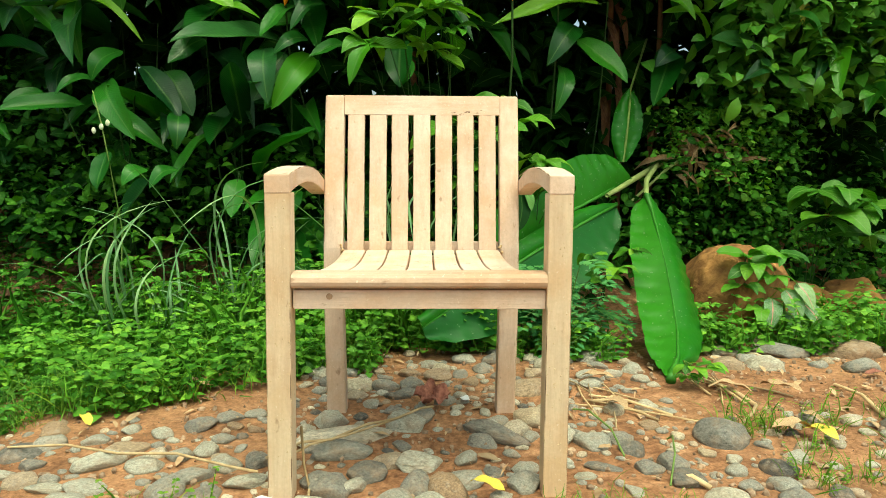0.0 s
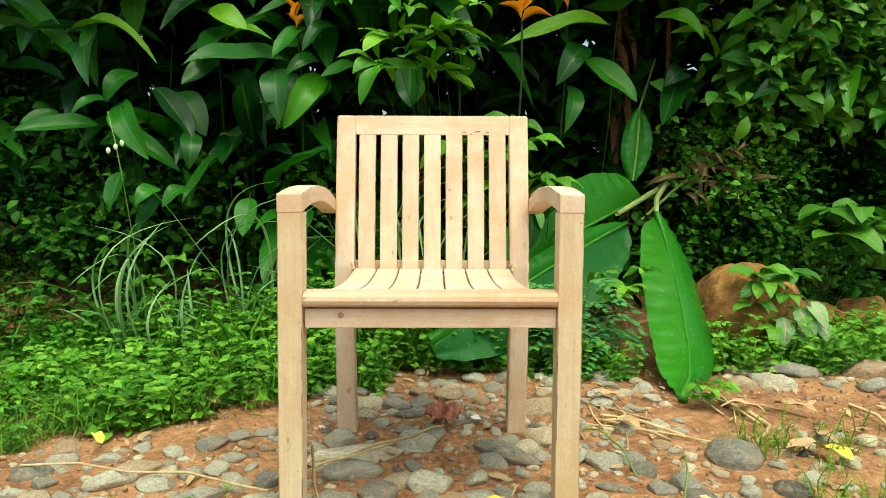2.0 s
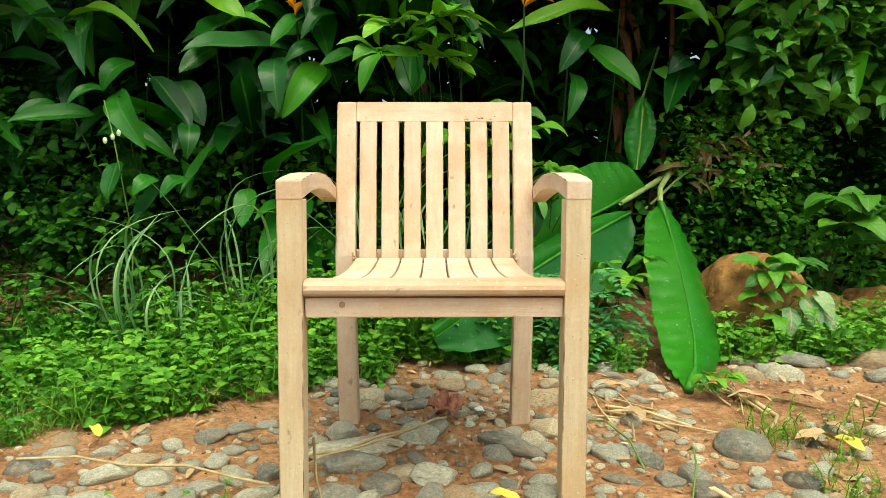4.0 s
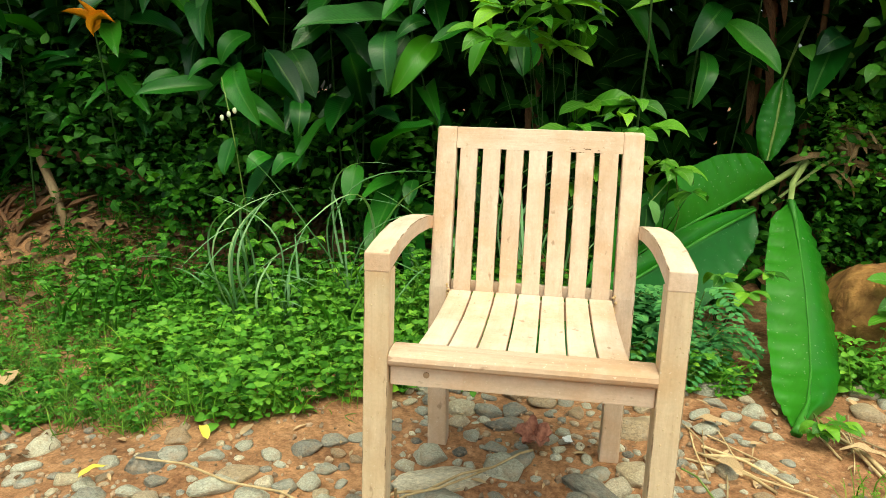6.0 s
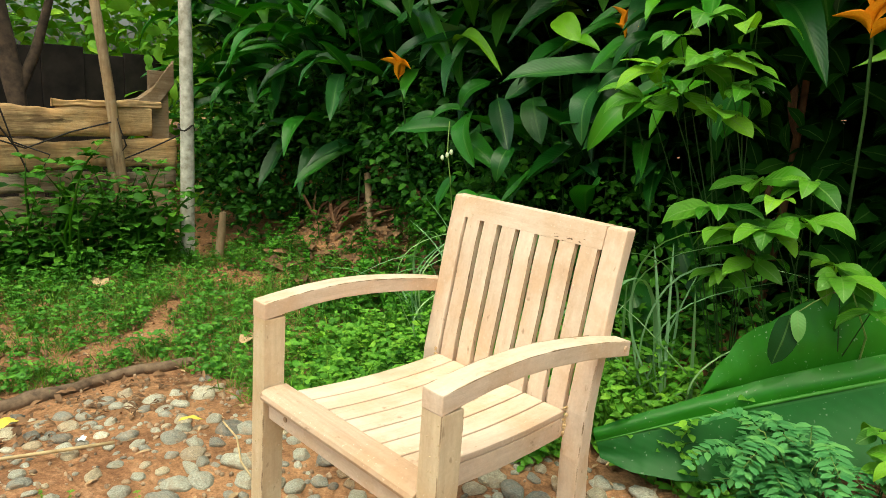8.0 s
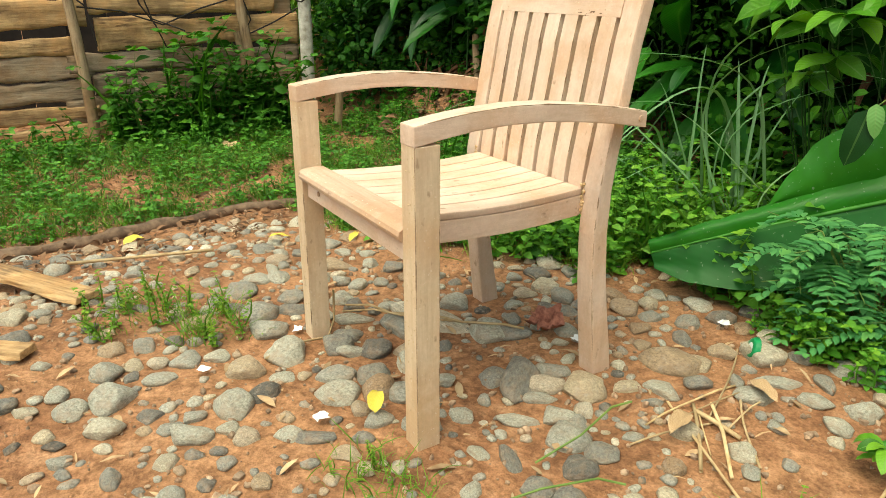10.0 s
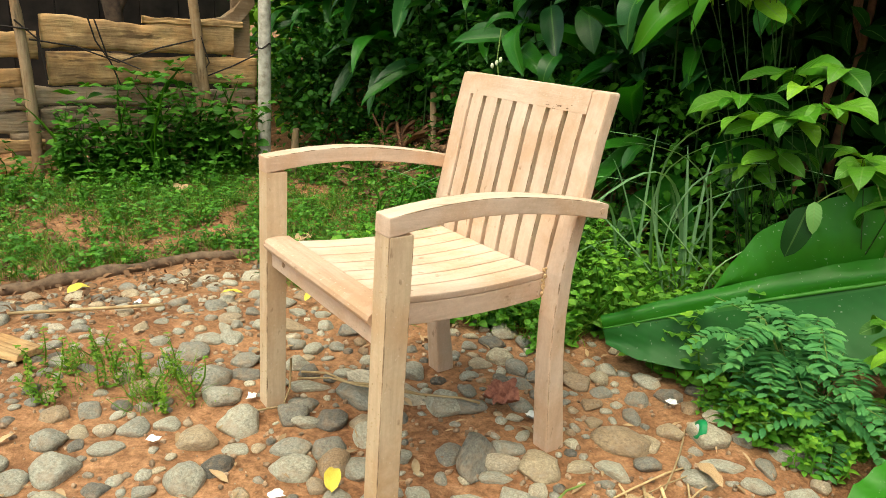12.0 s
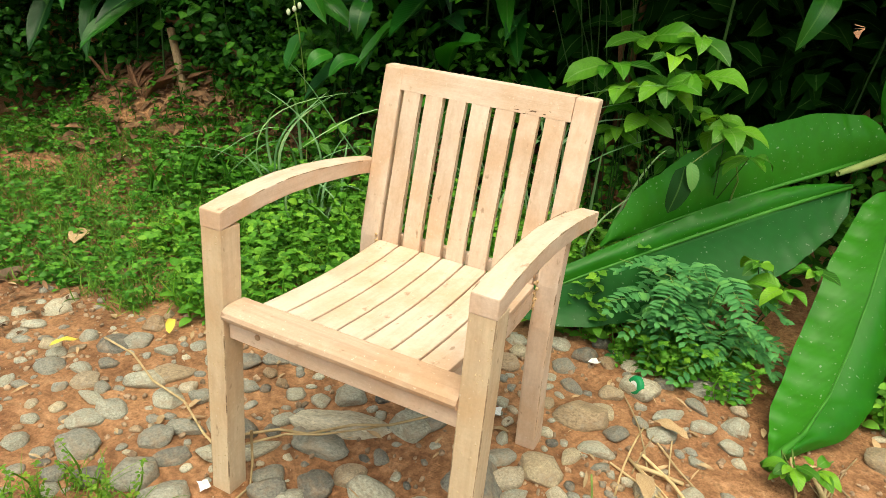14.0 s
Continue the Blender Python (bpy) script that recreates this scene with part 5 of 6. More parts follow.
def fern_bush():
    """Feathery plant: fronds of paired leaflets."""
    rng = random.Random(31)
    p = empty("feathery_bush", (0.5, 1.2, ground_z(0.5, 1.2)), "blue-green feathery-leaved bush beside banana leaf", "bush")
    inv = Matrix.Translation(-p.location)
    tpl = leaf_grid(3, 3, 0.05, 0.2, 0.5, 0.5)
    for q in range(46):
        # stems fan out from one foot; each frond lies almost flat at its stem's end
        top = q < 28
        c = Vector((rng.uniform(0.36, 0.64), rng.uniform(1.03, 1.26), rng.uniform(0.17, 0.36) if top else rng.uniform(0.05, 0.2)))
        c.z -= 0.45 * abs(c.x - 0.5)
        a = rng.uniform(-3.3, 0.2)
        ln = rng.uniform(0.1, 0.18)
        d = Vector((math.cos(a), math.sin(a), rng.uniform(-0.3, 0.12))).normalized()
        side = d.cross(Vector((0, 0, 1))).normalized()
        base, tip = [], []
        n = 11
        for k in range(n):
            s = (k + 1.2) / (n + 0.6)
            r = c + d * (ln * s) + Vector((0, 0, 0.1 * s * (1 - s) - 0.045 * s * s))
            w = 0.043 * math.sin(0.65 + 2.0 * s) ** 0.8 * rng.uniform(0.85, 1.1)
            for sg in (-1, 1):
                base.append(r)
                tip.append(r + (side * sg + d * 0.45) * w + Vector((0, 0, rng.uniform(-0.012, 0.004))))
        base.append(r)
        tip.append(r + d * 0.03)
        k = len(base)
        face = np.tile([0.0, -0.12, 1.0], (k, 1)) + np.random.default_rng(q).normal(0, 0.12, (k, 3))
        child("frond", mesh_of("frond", *scatter(tpl, base, tip, face, np.full(k, 0.0165)), fern_mat), p, inv)
        child("stem", tube([Vector((0.5, 1.2, 0.0)) - p.location, c - p.location, c + d * ln - p.location], [0.002, 0.0016, 0.001], 4, "stem", stem_mat), p)


fern_bush()


def weed_patch(name, label, spots, seed, size=0.03, pairs=4, height=0.12, material=weed_mat, category="weeds"):
    """Low plants with pairs of small leaves up each stem, at the given spots (x, y, scale)."""
    rng = np.random.default_rng(seed)
    B, T, W = [], [], []
    for x, y, s in spots:
        z = ground_z(x, y)
        lean = rng.normal(0, 0.25, 2)
        h = height * s * rng.uniform(0.5, 1.2)
        tw = rng.uniform(0, 3.14)
        for k in range(pairs + 1):
            f = (k + 0.6) / (pairs + 0.6)
            c = np.array([x + lean[0] * h * f, y + lean[1] * h * f, z + h * f])
            a = tw + k * 1.571
            for g in ((0, 3.14) if k < pairs else (0, 1.57, 3.14, 4.71)):
                ln = size * s * rng.uniform(0.7, 1.3) * (1.15 - 0.45 * f)
                d = np.array([math.cos(a + g), math.sin(a + g), rng.uniform(-0.25, 0.35)])
                B.append(c)
                T.append(c + d * ln)
                W.append(ln * 0.62)
        B.append(np.array([x, y, z]))
        T.append(np.array([x + lean[0] * h, y + lean[1] * h, z + h]))
        W.append(0.004)
    n = len(B)
    face = np.tile([0.0, -0.15, 1.0], (n, 1)) + rng.normal(0, 0.3, (n, 3))
    ob = new(name, mesh_of(name, *scatter(leaf_grid(4, 3, 0.1, 0.3, 0.4, 0.8), B, T, face, W), material))
    return tagged(ob, label, category, kind="stuff")


def spots_in(rng, n, shape):
    out = []
    while len(out) < n:
        x, y, keep = shape(rng)
        if rng.random() < keep:
            out.append((x, y, rng.uniform(0.6, 1.3)))
    return out


rngw = random.Random(51)


def patch_main(r):
    x, y = r.uniform(-1.5, -0.15), r.uniform(0.42, 1.6)
    edge = 0.48 + 0.36 * smoothstep(-0.55, -0.25, x) + 0.06 * math.sin(x * 9) + 0.25 * smoothstep(-0.95, -1.3, x)
    return x, y, smoothstep(edge, edge + 0.12, y) * (0.45 + 0.55 * (noise.noise((x * 4, y * 4, 0)) > -0.15))


def patch_right(r):
    x, y = r.uniform(0.95, 1.9), r.uniform(1.05, 1.6)
    return x, y, 0.7


def patch_lawn(r):
    x, y = r.uniform(-3.6, -1.0), r.uniform(-1.1, 2.2)
    if (y < 0.45 and x > -1.78) or (y > 1.75 and x < -2.2):
        return x, y, 0
    return x, y, 0.08 + (0.92 if y > 0.2 else 0.8) * (noise.noise((x * 2.6, y * 2.6, 2)) > -0.28)


weed_patch("weed_bed", "dense low bright green weeds at the hedge foot", spots_in(rngw, 620, patch_main), 1, 0.037, 4, 0.12)
weed_patch("foot_creeper", "round-leaved green creeper at the hedge foot", spots_in(rngw, 240, lambda r: (r.uniform(-2.1, -0.35), r.uniform(1.3, 1.75), 1)), 41, 0.045, 5, 0.24, creeper_mat)
# darker leaves mixed in: the bed's shaded gaps put into colour
weed_patch("shaded_weeds", "darker-leaved weeds standing in for shaded gaps in the weed bed", spots_in(rngw, 200, patch_main), 31, 0.038, 4, 0.11, small_mat)
weed_patch("weed_tops", "taller leafy weeds behind the stones", spots_in(rngw, 95, lambda r: (r.uniform(-1.1, -0.35), r.uniform(0.95, 1.45), 1)), 9, 0.036, 6, 0.24)
weed_patch("bank_weeds", "low green weeds round the boulder", spots_in(rngw, 330, patch_right), 2, 0.034, 4, 0.14)
weed_patch("lawn_weeds", "patchy low weeds on bare earth", spots_in(rngw, 1800, patch_lawn), 3, 0.03, 3, 0.075, creeper_mat)
weed_patch("fern_foot_weeds", "small weeds under the feathery bush", spots_in(rngw, 150, lambda r: (r.uniform(0.3, 0.68), r.uniform(0.95, 1.25), 1)), 4, 0.026, 4, 0.1)
weed_patch("back_leg_weeds", "small weeds behind the chair", spots_in(rngw, 320, lambda r: (r.uniform(-0.45, 0.26), r.uniform(1.05, 1.5), 1)), 6, 0.036, 6, 0.22)
weed_patch("front_herbs", "feathery light green herbs among the stones", [(-0.62 + 0.11 * math.sin(i * 1.7), -0.38 + 0.1 * math.cos(i * 2.3), 0.9) for i in range(20)] + [(-0.44 + 0.1 * math.sin(i * 1.3), -0.2 + 0.05 * math.cos(i * 2.1), 0.8) for i in range(16)] + [(0.36 + 0.1 * math.sin(i * 1.9), -0.12 + 0.05 * math.cos(i * 2.7), 0.4) for i in range(14)] + [(1.1 + 0.3 * math.sin(i * 1.9), 0.3 + 0.22 * math.cos(i * 2.7), 0.6) for i in range(40)], 14, 0.016, 9, 0.13, grass_mat)
weed_patch("fence_vines", "leafy green vines climbing the slab fence", spots_in(rngw, 130, lambda r: (r.uniform(-3.7, -3.35), r.uniform(-0.02, 1.2), 1)), 5, 0.085, 7, 0.5, small_mat)
weed_patch("fence_weeds", "low weeds along the fence foot", spots_in(rngw, 120, lambda r: (r.uniform(-3.7, -2.9), r.uniform(-1.2, 1.6), 0.6)), 8, 0.045, 4, 0.16, small_mat)


def grass_tufts(name, label, spots, seed, blades=14, length=0.09, material=grass_mat, width=0.003):
    rng = np.random.default_rng(seed)
    B, T, W = [], [], []
    for x, y, s in spots:
        for q in range(blades):
            px, py = x + rng.normal(0, 0.025), y + rng.normal(0, 0.025)
            b = np.array([px, py, ground_z(px, py)])
            d = np.array([rng.normal(0, 0.5), rng.normal(0, 0.5), rng.uniform(0.35, 1)])
            B.append(b)
            T.append(b + d * length * s * rng.uniform(0.5, 1.2))
            W.append(width * rng.uniform(0.7, 1.4))
    ob = new(name, mesh_of(name, *scatter(leaf_grid(4, 3, 0.14, 0.5, 0.3, 0.5, 0, 0, 0.04), B, T, np.tile([0, -0.2, 1.0], (len(B), 1)) + rng.normal(0, 0.4, (len(B), 3)), W), material))
    return tagged(ob, label, "grass", kind="stuff")


grass_tufts("lawn_grass", "thin patchy grass on red earth", spots_in(rngw, 2100, patch_lawn), 1, 12, 0.085, lawn_mat)
grass_tufts("bed_grass", "grass blades among the weeds", spots_in(rngw, 260, patch_main), 2, 8, 0.12)
grass_tufts("front_grass", "fine feathery green grass among the stones",
            [(-0.62 + 0.1 * math.sin(i * 1.7), -0.38 + 0.09 * math.cos(i * 2.3), 0.8) for i in range(7)]
            + [(-0.46 + 0.08 * math.sin(i * 1.3), -0.22 + 0.06 * math.cos(i * 2.1), 0.9) for i in range(9)]
            + [(0.38 + 0.13 * math.sin(i * 1.9), -0.1 + 0.05 * math.cos(i * 2.7), 0.5) for i in range(12)]
            + [(1.05 + 0.25 * math.sin(i * 1.9), 0.25 + 0.2 * math.cos(i * 2.7), 0.7) for i in range(24)], 3, 18, 0.1, grass_mat, 0.002)

# ---- boulders and caladium ----


def boulder(x, y, r, h, seed, label):
    bm = stone_data(seed, 4, h, 1.1, 1.0, False)
    for v in bm.verts:
        v.co *= r
        v.co += v.co.normalized() * (0.014 * noise.noise(v.co * 14) + 0.006 * noise.noise(v.co * 45))
    me = bpy.data.meshes.new("boulder")
    bm.to_mesh(me)
    bm.free()
    me.polygons.foreach_set("use_smooth", [True] * len(me.polygons))
    me.materials.append(boulder_mat)
    ob = new("boulder", me)
    ob.location = (x, y, ground_z(x, y) + r * h * 0.55)
    tagged(ob, label, "rock", "ochre boulders")


boulder(1.27, 1.52, 0.225, 1.0, 66, "large ochre sandstone boulder among weeds")
boulder(1.66, 1.68, 0.13, 0.8, 62, "ochre boulder half covered by weeds")
boulder(1.92, 1.72, 0.14, 0.8, 63, "ochre boulder at the foot of the bank")
boulder(1.5, 1.62, 0.1, 0.9, 64, "small ochre rock against the boulder")
boulder(1.78, 1.66, 0.09, 0.9, 65, "small ochre rock among weeds")


def caladium(x, y):
    p = empty("caladium_plant", (x, y, ground_z(x, y)), "caladium with pale pink-veined green leaves", "plant")
    V, F, U = leaf_grid(10, 7, 0.08, 0.3, 0.32, 0.8)
    me = mesh_of("leaf", V, F, U, caladium_mat)
    for dx, dz, tx, tz, s in ((0.0, 0.24, 0.03, 0.11, 0.1), (-0.05, 0.2, -0.08, 0.08, 0.085), (0.07, 0.18, 0.12, 0.07, 0.085), (0.02, 0.15, 0.02, 0.04, 0.08), (0.04, 0.27, 0.08, 0.17, 0.08)):
        b, t = Vector((dx, -0.02, dz * 0.85)), Vector((tx, -0.08, tz * 0.8))
        child("leaf", me, p, frame_of(b, t, (0, -0.7, 0.6), s * 0.8))
        child("stalk", tube([(0, 0, 0), b * 0.6, b], 0.003, 4, "stalk", stem_mat), p)


caladium(1.36, 1.26)

# ---- loose things on the ground ----


def stick(name, label, pts, r, material, category="stick", group=""):
    P = [Vector((x, y, ground_z(x, y) + h)) for x, y, h in pts]
    ob = new(name, tube([p - P[0] for p in P], [r] * len(P), 6, name, material))
    ob.location = P[0]
    return tagged(ob, label, category, group)


stick("dry_stalk", "pale dry stalk lying under the chair", [(-0.33, 0.13, 0.03), (-0.26, 0.17, 0.05), (-0.2, 0.2, 0.045), (-0.13, 0.28, 0.05), (-0.06, 0.33, 0.045), (0.0, 0.42, 0.04), (0.03, 0.46, 0.03)], 0.0032, straw_mat)
stick("dry_stalk", "split dry stalk lying under the chair", [(-0.31, 0.11, 0.025), (-0.24, 0.17, 0.046), (-0.17, 0.21, 0.05), (-0.1, 0.29, 0.046), (-0.06, 0.34, 0.04)], 0.0026, straw_mat)
stick("dry_stalk", "thin dry stalk across the stones", [(-0.95, 0.26, 0.03), (-0.8, 0.23, 0.035), (-0.66, 0.17, 0.03), (-0.52, 0.14, 0.04), (-0.4, 0.08, 0.035), (-0.33, 0.06, 0.03)], 0.003, straw_mat)
stick("bamboo_strip", "pale split bamboo strip on the ground", [(-1.2, -0.48, 0.03), (-1.08, -0.2, 0.03), (-1.02, -0.05, 0.03)], 0.0055, straw_mat)
stick("root", "thin root hanging against the chair leg", [(-0.24, 0.06, 0.13), (-0.235, 0.055, 0.05), (-0.22, 0.03, 0.012), (-0.21, -0.05, 0.025), (-0.2, -0.14, 0.012)], 0.003, straw_mat)
stick("dead_stick", "dead pale brown stick leaning on the bank", [(-2.62, 2.1, 0.26), (-2.52, 2.04, 0.16), (-2.4, 1.97, 0.0)], 0.024, pole_mat)
stick("dead_log", "reddish dead branch caught in the hedge foot", [(-2.75, 2.2, 0.26), (-2.5, 2.12, 0.28), (-2.25, 2.1, 0.28), (-2.02, 2.1, 0.26)], 0.03, red_bark)
straw_rng = random.Random(19)
for q in range(15):
    a = straw_rng.uniform(-1.9, -0.3) + (3.14 if q % 3 == 0 else 0)
    cx, cy = (0.52, 0.6) if q < 9 else (0.9, 0.66)
    cx, cy = cx + straw_rng.gauss(0, 0.06), cy + straw_rng.gauss(0, 0.08)
    ln = straw_rng.uniform(0.06, 0.17)
    bow = straw_rng.uniform(-0.012, 0.012)
    stick("straw", "dry straw stalk lying on bare earth", [(cx + ln * u * math.cos(a) - bow * (1 - u * u) * math.sin(a), cy + ln * u * math.sin(a) + bow * (1 - u * u) * math.cos(a), 0.005 + 0.008 * (1 - u * u)) for u in (-1, -0.6, -0.2, 0.2, 0.6, 1)],
          straw_rng.uniform(0.0015, 0.004), straw_mat, "straw", "straw beside the chair")
for pts, r in ((((0.48, 0.62), (0.57, 0.54), (0.66, 0.45)), 0.004), (((0.48, 0.57), (0.53, 0.56), (0.59, 0.57)), 0.005), (((0.87, 0.74), (0.9, 0.64), (0.92, 0.53)), 0.006),
               (((0.92, 0.53), (0.88, 0.46), (0.82, 0.4)), 0.005), (((1.24, 0.7), (1.24, 0.57), (1.22, 0.44)), 0.005), (((0.85, 0.8), (0.88, 0.68), (0.9, 0.55)), 0.004),
               (((0.53, 0.07), (0.56, 0.055), (0.59, 0.03)), 0.006)):
    stick("straw", "dry straw stalk lying on bare earth", [(x, y, 0.008 + 0.01 * (q == 1)) for q, (x, y) in enumerate(pts)], r, straw_mat, "straw", "straw beside the chair")
stick("trailing_stem", "thin green trailing stem among the stones", [(0.4, 0.46, 0.02), (0.42, 0.38, 0.05), (0.45, 0.27, 0.04), (0.45, 0.16, 0.02)], 0.0025, stem_mat)
stick("trailing_stem", "thin green trailing stem over the stones", [(0.58, 0.26, 0.02), (0.57, 0.2, 0.05), (0.54, 0.1, 0.05), (0.5, 0.01, 0.02)], 0.0022, stem_mat)
withered = plain("withered_leaf", (0.12, 0.055, 0.03), (0.34, 0.18, 0.1), 25)
frond_rng = random.Random(3)
FROND = mesh_of("blade", *leaf_grid(10, 3, 0.12, 0.8, 0.4, 0.6, 0.02, 8), withered)
for q in range(8):
    x, y = -2.9 + 0.07 * q + frond_rng.uniform(-0.05, 0.05), 1.9 + frond_rng.uniform(-0.1, 0.12)
    f = empty("dead_frond", (x, y, ground_z(x, y) + 0.02), "dry red-brown fallen frond on the bank", "debris", "dead fronds")
    for k in range(3):
        e = Vector((frond_rng.uniform(-0.25, 0.25), 0.12 + frond_rng.uniform(-0.1, 0.15), 0.06 + frond_rng.uniform(-0.03, 0.12)))
        child("blade", FROND, f, frame_of((0, 0, 0), e, (0.3, -0.6, 0.8), 0.018))


def bank_litter():
    rng = np.random.default_rng(44)
    n = 4200
    xy = np.stack([rng.uniform(-3.7, -1.2, n), 2.9 - 3.6 * rng.random(n) ** 1.2], 1)
    B = np.array([(x, y, ground_z(x, y) + rng.uniform(0.003, 0.02)) for x, y in xy])
    a = rng.uniform(0, 6.28, n)
    ln = rng.uniform(0.04, 0.13, n) * np.where(xy[:, 1] > 1.5, 1.0, 0.42)
    T = B + np.stack([np.cos(a) * ln, np.sin(a) * ln, 0.36 * np.sin(a) * ln * (xy[:, 1] > 1.8) + rng.uniform(0.0, 0.02, n)], 1)
    ob = new("bank_litter", mesh_of("bank_litter", *scatter(leaf_grid(4, 3, 0.1, 0.4), B, T, np.tile([0, -0.3, 1.0], (n, 1)) + rng.normal(0, 0.3, (n, 3)), ln * rng.uniform(0.2, 0.5, n)),
                                            plain("brown_litter", (0.08, 0.042, 0.022), (0.26, 0.15, 0.08), 20, 0.9, 0.3, True)))
    tagged(ob, "brown dead leaves covering the shaded bank", "litter", kind="stuff")


bank_litter()
weed_patch("bank_seedlings", "sparse small weeds on the shaded bank", spots_in(random.Random(5), 170, lambda r: (r.uniform(-3.3, -1.4), r.uniform(1.6, 2.3), 0.8)), 15, 0.04, 4, 0.14, climb_mat)


strip_mat = plain("strip_bark", (0.07, 0.045, 0.03), (0.24, 0.16, 0.1), 25, 0.9, 0.8)


def bark_log():
    V, F = [], []
    n = 30
    for i in range(n + 1):
        t = i / n
        x, y = -1.66 - 0.06 * t + 0.03 * math.sin(t * 7), -0.75 + 1.25 * t
        w = 0.045 + 0.016 * noise.noise((t * 6, 0, 0)) - 0.025 * t ** 4
        z = ground_z(x, y)
        for dx, dz in ((-w, 0.0), (-w * 0.7, 0.012), (0, 0.036 + 0.025 * noise.noise((t * 9, 3, 0))), (w * 0.7, 0.034 + 0.02 * noise.noise((t * 14, 5, 0))), (w, 0.0)):
            V.append((x + dx, y, z + dz + 0.006 * noise.noise((t * 20, dx * 40, 1))))
    for i in range(n):
        for k in range(4):
            a = i * 5 + k
            F.append((a, a + 1, a + 6, a + 5))
        F.append((i * 5 + 4, i * 5, i * 5 + 5, i * 5 + 9))
    ob = new("bark_strip", mesh_of("bark_strip", V, F, None, strip_mat))
    tagged(ob, "long strip of dark curled bark on the ground", "bark")


bark_log()


def offcut(x, y, turn, ln, w, label):
    rng = random.Random(int(ln * 1000))
    bm = box_loft([[(-w * (0.8 + 0.2 * math.sin(s * 9)), s * ln, 0), (w * (0.85 + 0.15 * math.cos(s * 7)), s * ln, 0), (w * 0.8, s * ln, 0.022), (-w * 0.7, s * ln, 0.02)] for s in (0, 0.15, 0.35, 0.6, 0.8, 0.95, 1.0)], 0.004)
    ob = part("wood_offcut", bm, slab_mat, None)
    ob.matrix_world = pose(x, y, ground_z(x, y) + 0.012, 0, 2, turn)
    tagged(ob, label, "plank")


offcut(-0.78, -0.46, 122, 0.5, 0.05, "pale sawn plank offcut lying on stones")
offcut(-0.5, -0.62, 140, 0.22, 0.035, "pale split wood piece on the ground")


def flat_leaf(name, x, y, turn, ln, w, material, label, lift=0.012, category="leaf", group=""):
    V, F, U = leaf_grid(8, 5, 0.1, 0.5, 0.45, 0.7, 0.03, int(abs(x) * 100))
    ob = new(name, mesh_of(name, V, F, U, material))
    ob.matrix_world = pose(x, y, ground_z(x, y) + lift, 4, 3, turn) @ Matrix.Diagonal((w, ln, ln, 1))
    tagged(ob, label, category, group)


flat_leaf("fallen_leaf", -0.81, 0.36, 40, 0.075, 0.026, yellow_leaf, "yellow-green fallen leaf on the stones", 0.03)
flat_leaf("fallen_leaf", -1.0, 0.22, 160, 0.08, 0.024, yellow_leaf, "yellow fallen leaf on the stones", 0.03)
flat_leaf("fallen_leaf", 0.165, -0.03, 60, 0.075, 0.035, yellow_leaf, "bright yellow fallen leaf beside the chair leg", 0.03)
flat_leaf("fallen_leaf", 0.5, 0.52, 200, 0.1, 0.04, litter_mat, "withered yellow fallen leaf among straw", 0.03)
flat_leaf("fallen_leaf", 0.98, 0.35, 100, 0.12, 0.05, litter_mat, "pale dry fallen leaf on earth", 0.02)
flat_leaf("fallen_leaf", 0.95, 0.62, 80, 0.12, 0.04, litter_mat, "pale dry fallen leaf on earth", 0.02)
flat_leaf("fallen_leaf", -0.6, 0.66, 95, 0.1, 0.05, litter_mat, "pale withered leaf in the weeds", 0.02)
flat_leaf("fallen_leaf", -1.45, -0.28, 20, 0.09, 0.05, yellow_leaf, "yellow fallen leaf on red earth", 0.015)
flat_leaf("fallen_leaf", -3.0, 0.55, 70, 0.13, 0.09, litter_mat, "curled brown dry leaf in the grass", 0.03)
flat_leaf("fallen_leaf", -1.75, 0.75, 30, 0.12, 0.07, litter_mat, "pale dry leaf in the grass", 0.03)


flat_leaf("fallen_leaf", 1.01, 0.7, 218, 0.13, 0.035, litter_mat, "long pale dry leaf strip on earth", 0.015)
flat_leaf("fallen_leaf", 0.95, 0.35, 197, 0.11, 0.045, yellow_leaf, "pale yellow fallen leaf on the stones", 0.02)
flat_leaf("fallen_leaf", 1.01, 0.47, 186, 0.1, 0.026, litter_mat, "narrow pale dry leaf on earth", 0.015)
flat_leaf("fallen_leaf", 1.37, 0.76, 270, 0.06, 0.03, red_leaf_mat, "red-brown leaf scrap at the foot of the bank", 0.015)
flat_leaf("fallen_leaf", 0.48, 0.74, 250, 0.1, 0.035, litter_mat, "tan dry leaf beside the bottle cap", 0.02)


def red_leaf():
    """A crumpled lobed dead leaf."""
    V, F = [], []
    n = 40
    for r in range(6):
        for i in range(n):
            a = 2 * math.pi * i / n
            lobe = 0.062 * (0.55 + 0.3 * abs(math.cos(2.5 * a)) + 0.22 * noise.noise((math.cos(a) * 3, math.sin(a) * 3, 7))) * r / 5
            V.append((lobe * math.cos(a), lobe * math.sin(a), 0.03 * noise.noise((lobe * 45 * math.cos(a), lobe * 45 * math.sin(a), 2)) + 0.014 * (r / 5) ** 2))
    for r in range(5):
        for i in range(n):
            F.append((r * n + i, r * n + (i + 1) % n, (r + 1) * n + (i + 1) % n, (r + 1) * n + i))
    ob = new("dead_leaf", mesh_of("dead_leaf", V, F, None, red_leaf_mat))
    ob.matrix_world = pose(0.03, 0.53, ground_z(0.03, 0.53) + 0.03, 14, -8, 30)
    tagged(ob, "crumpled red-brown dead leaf under the chair", "leaf")


red_leaf()


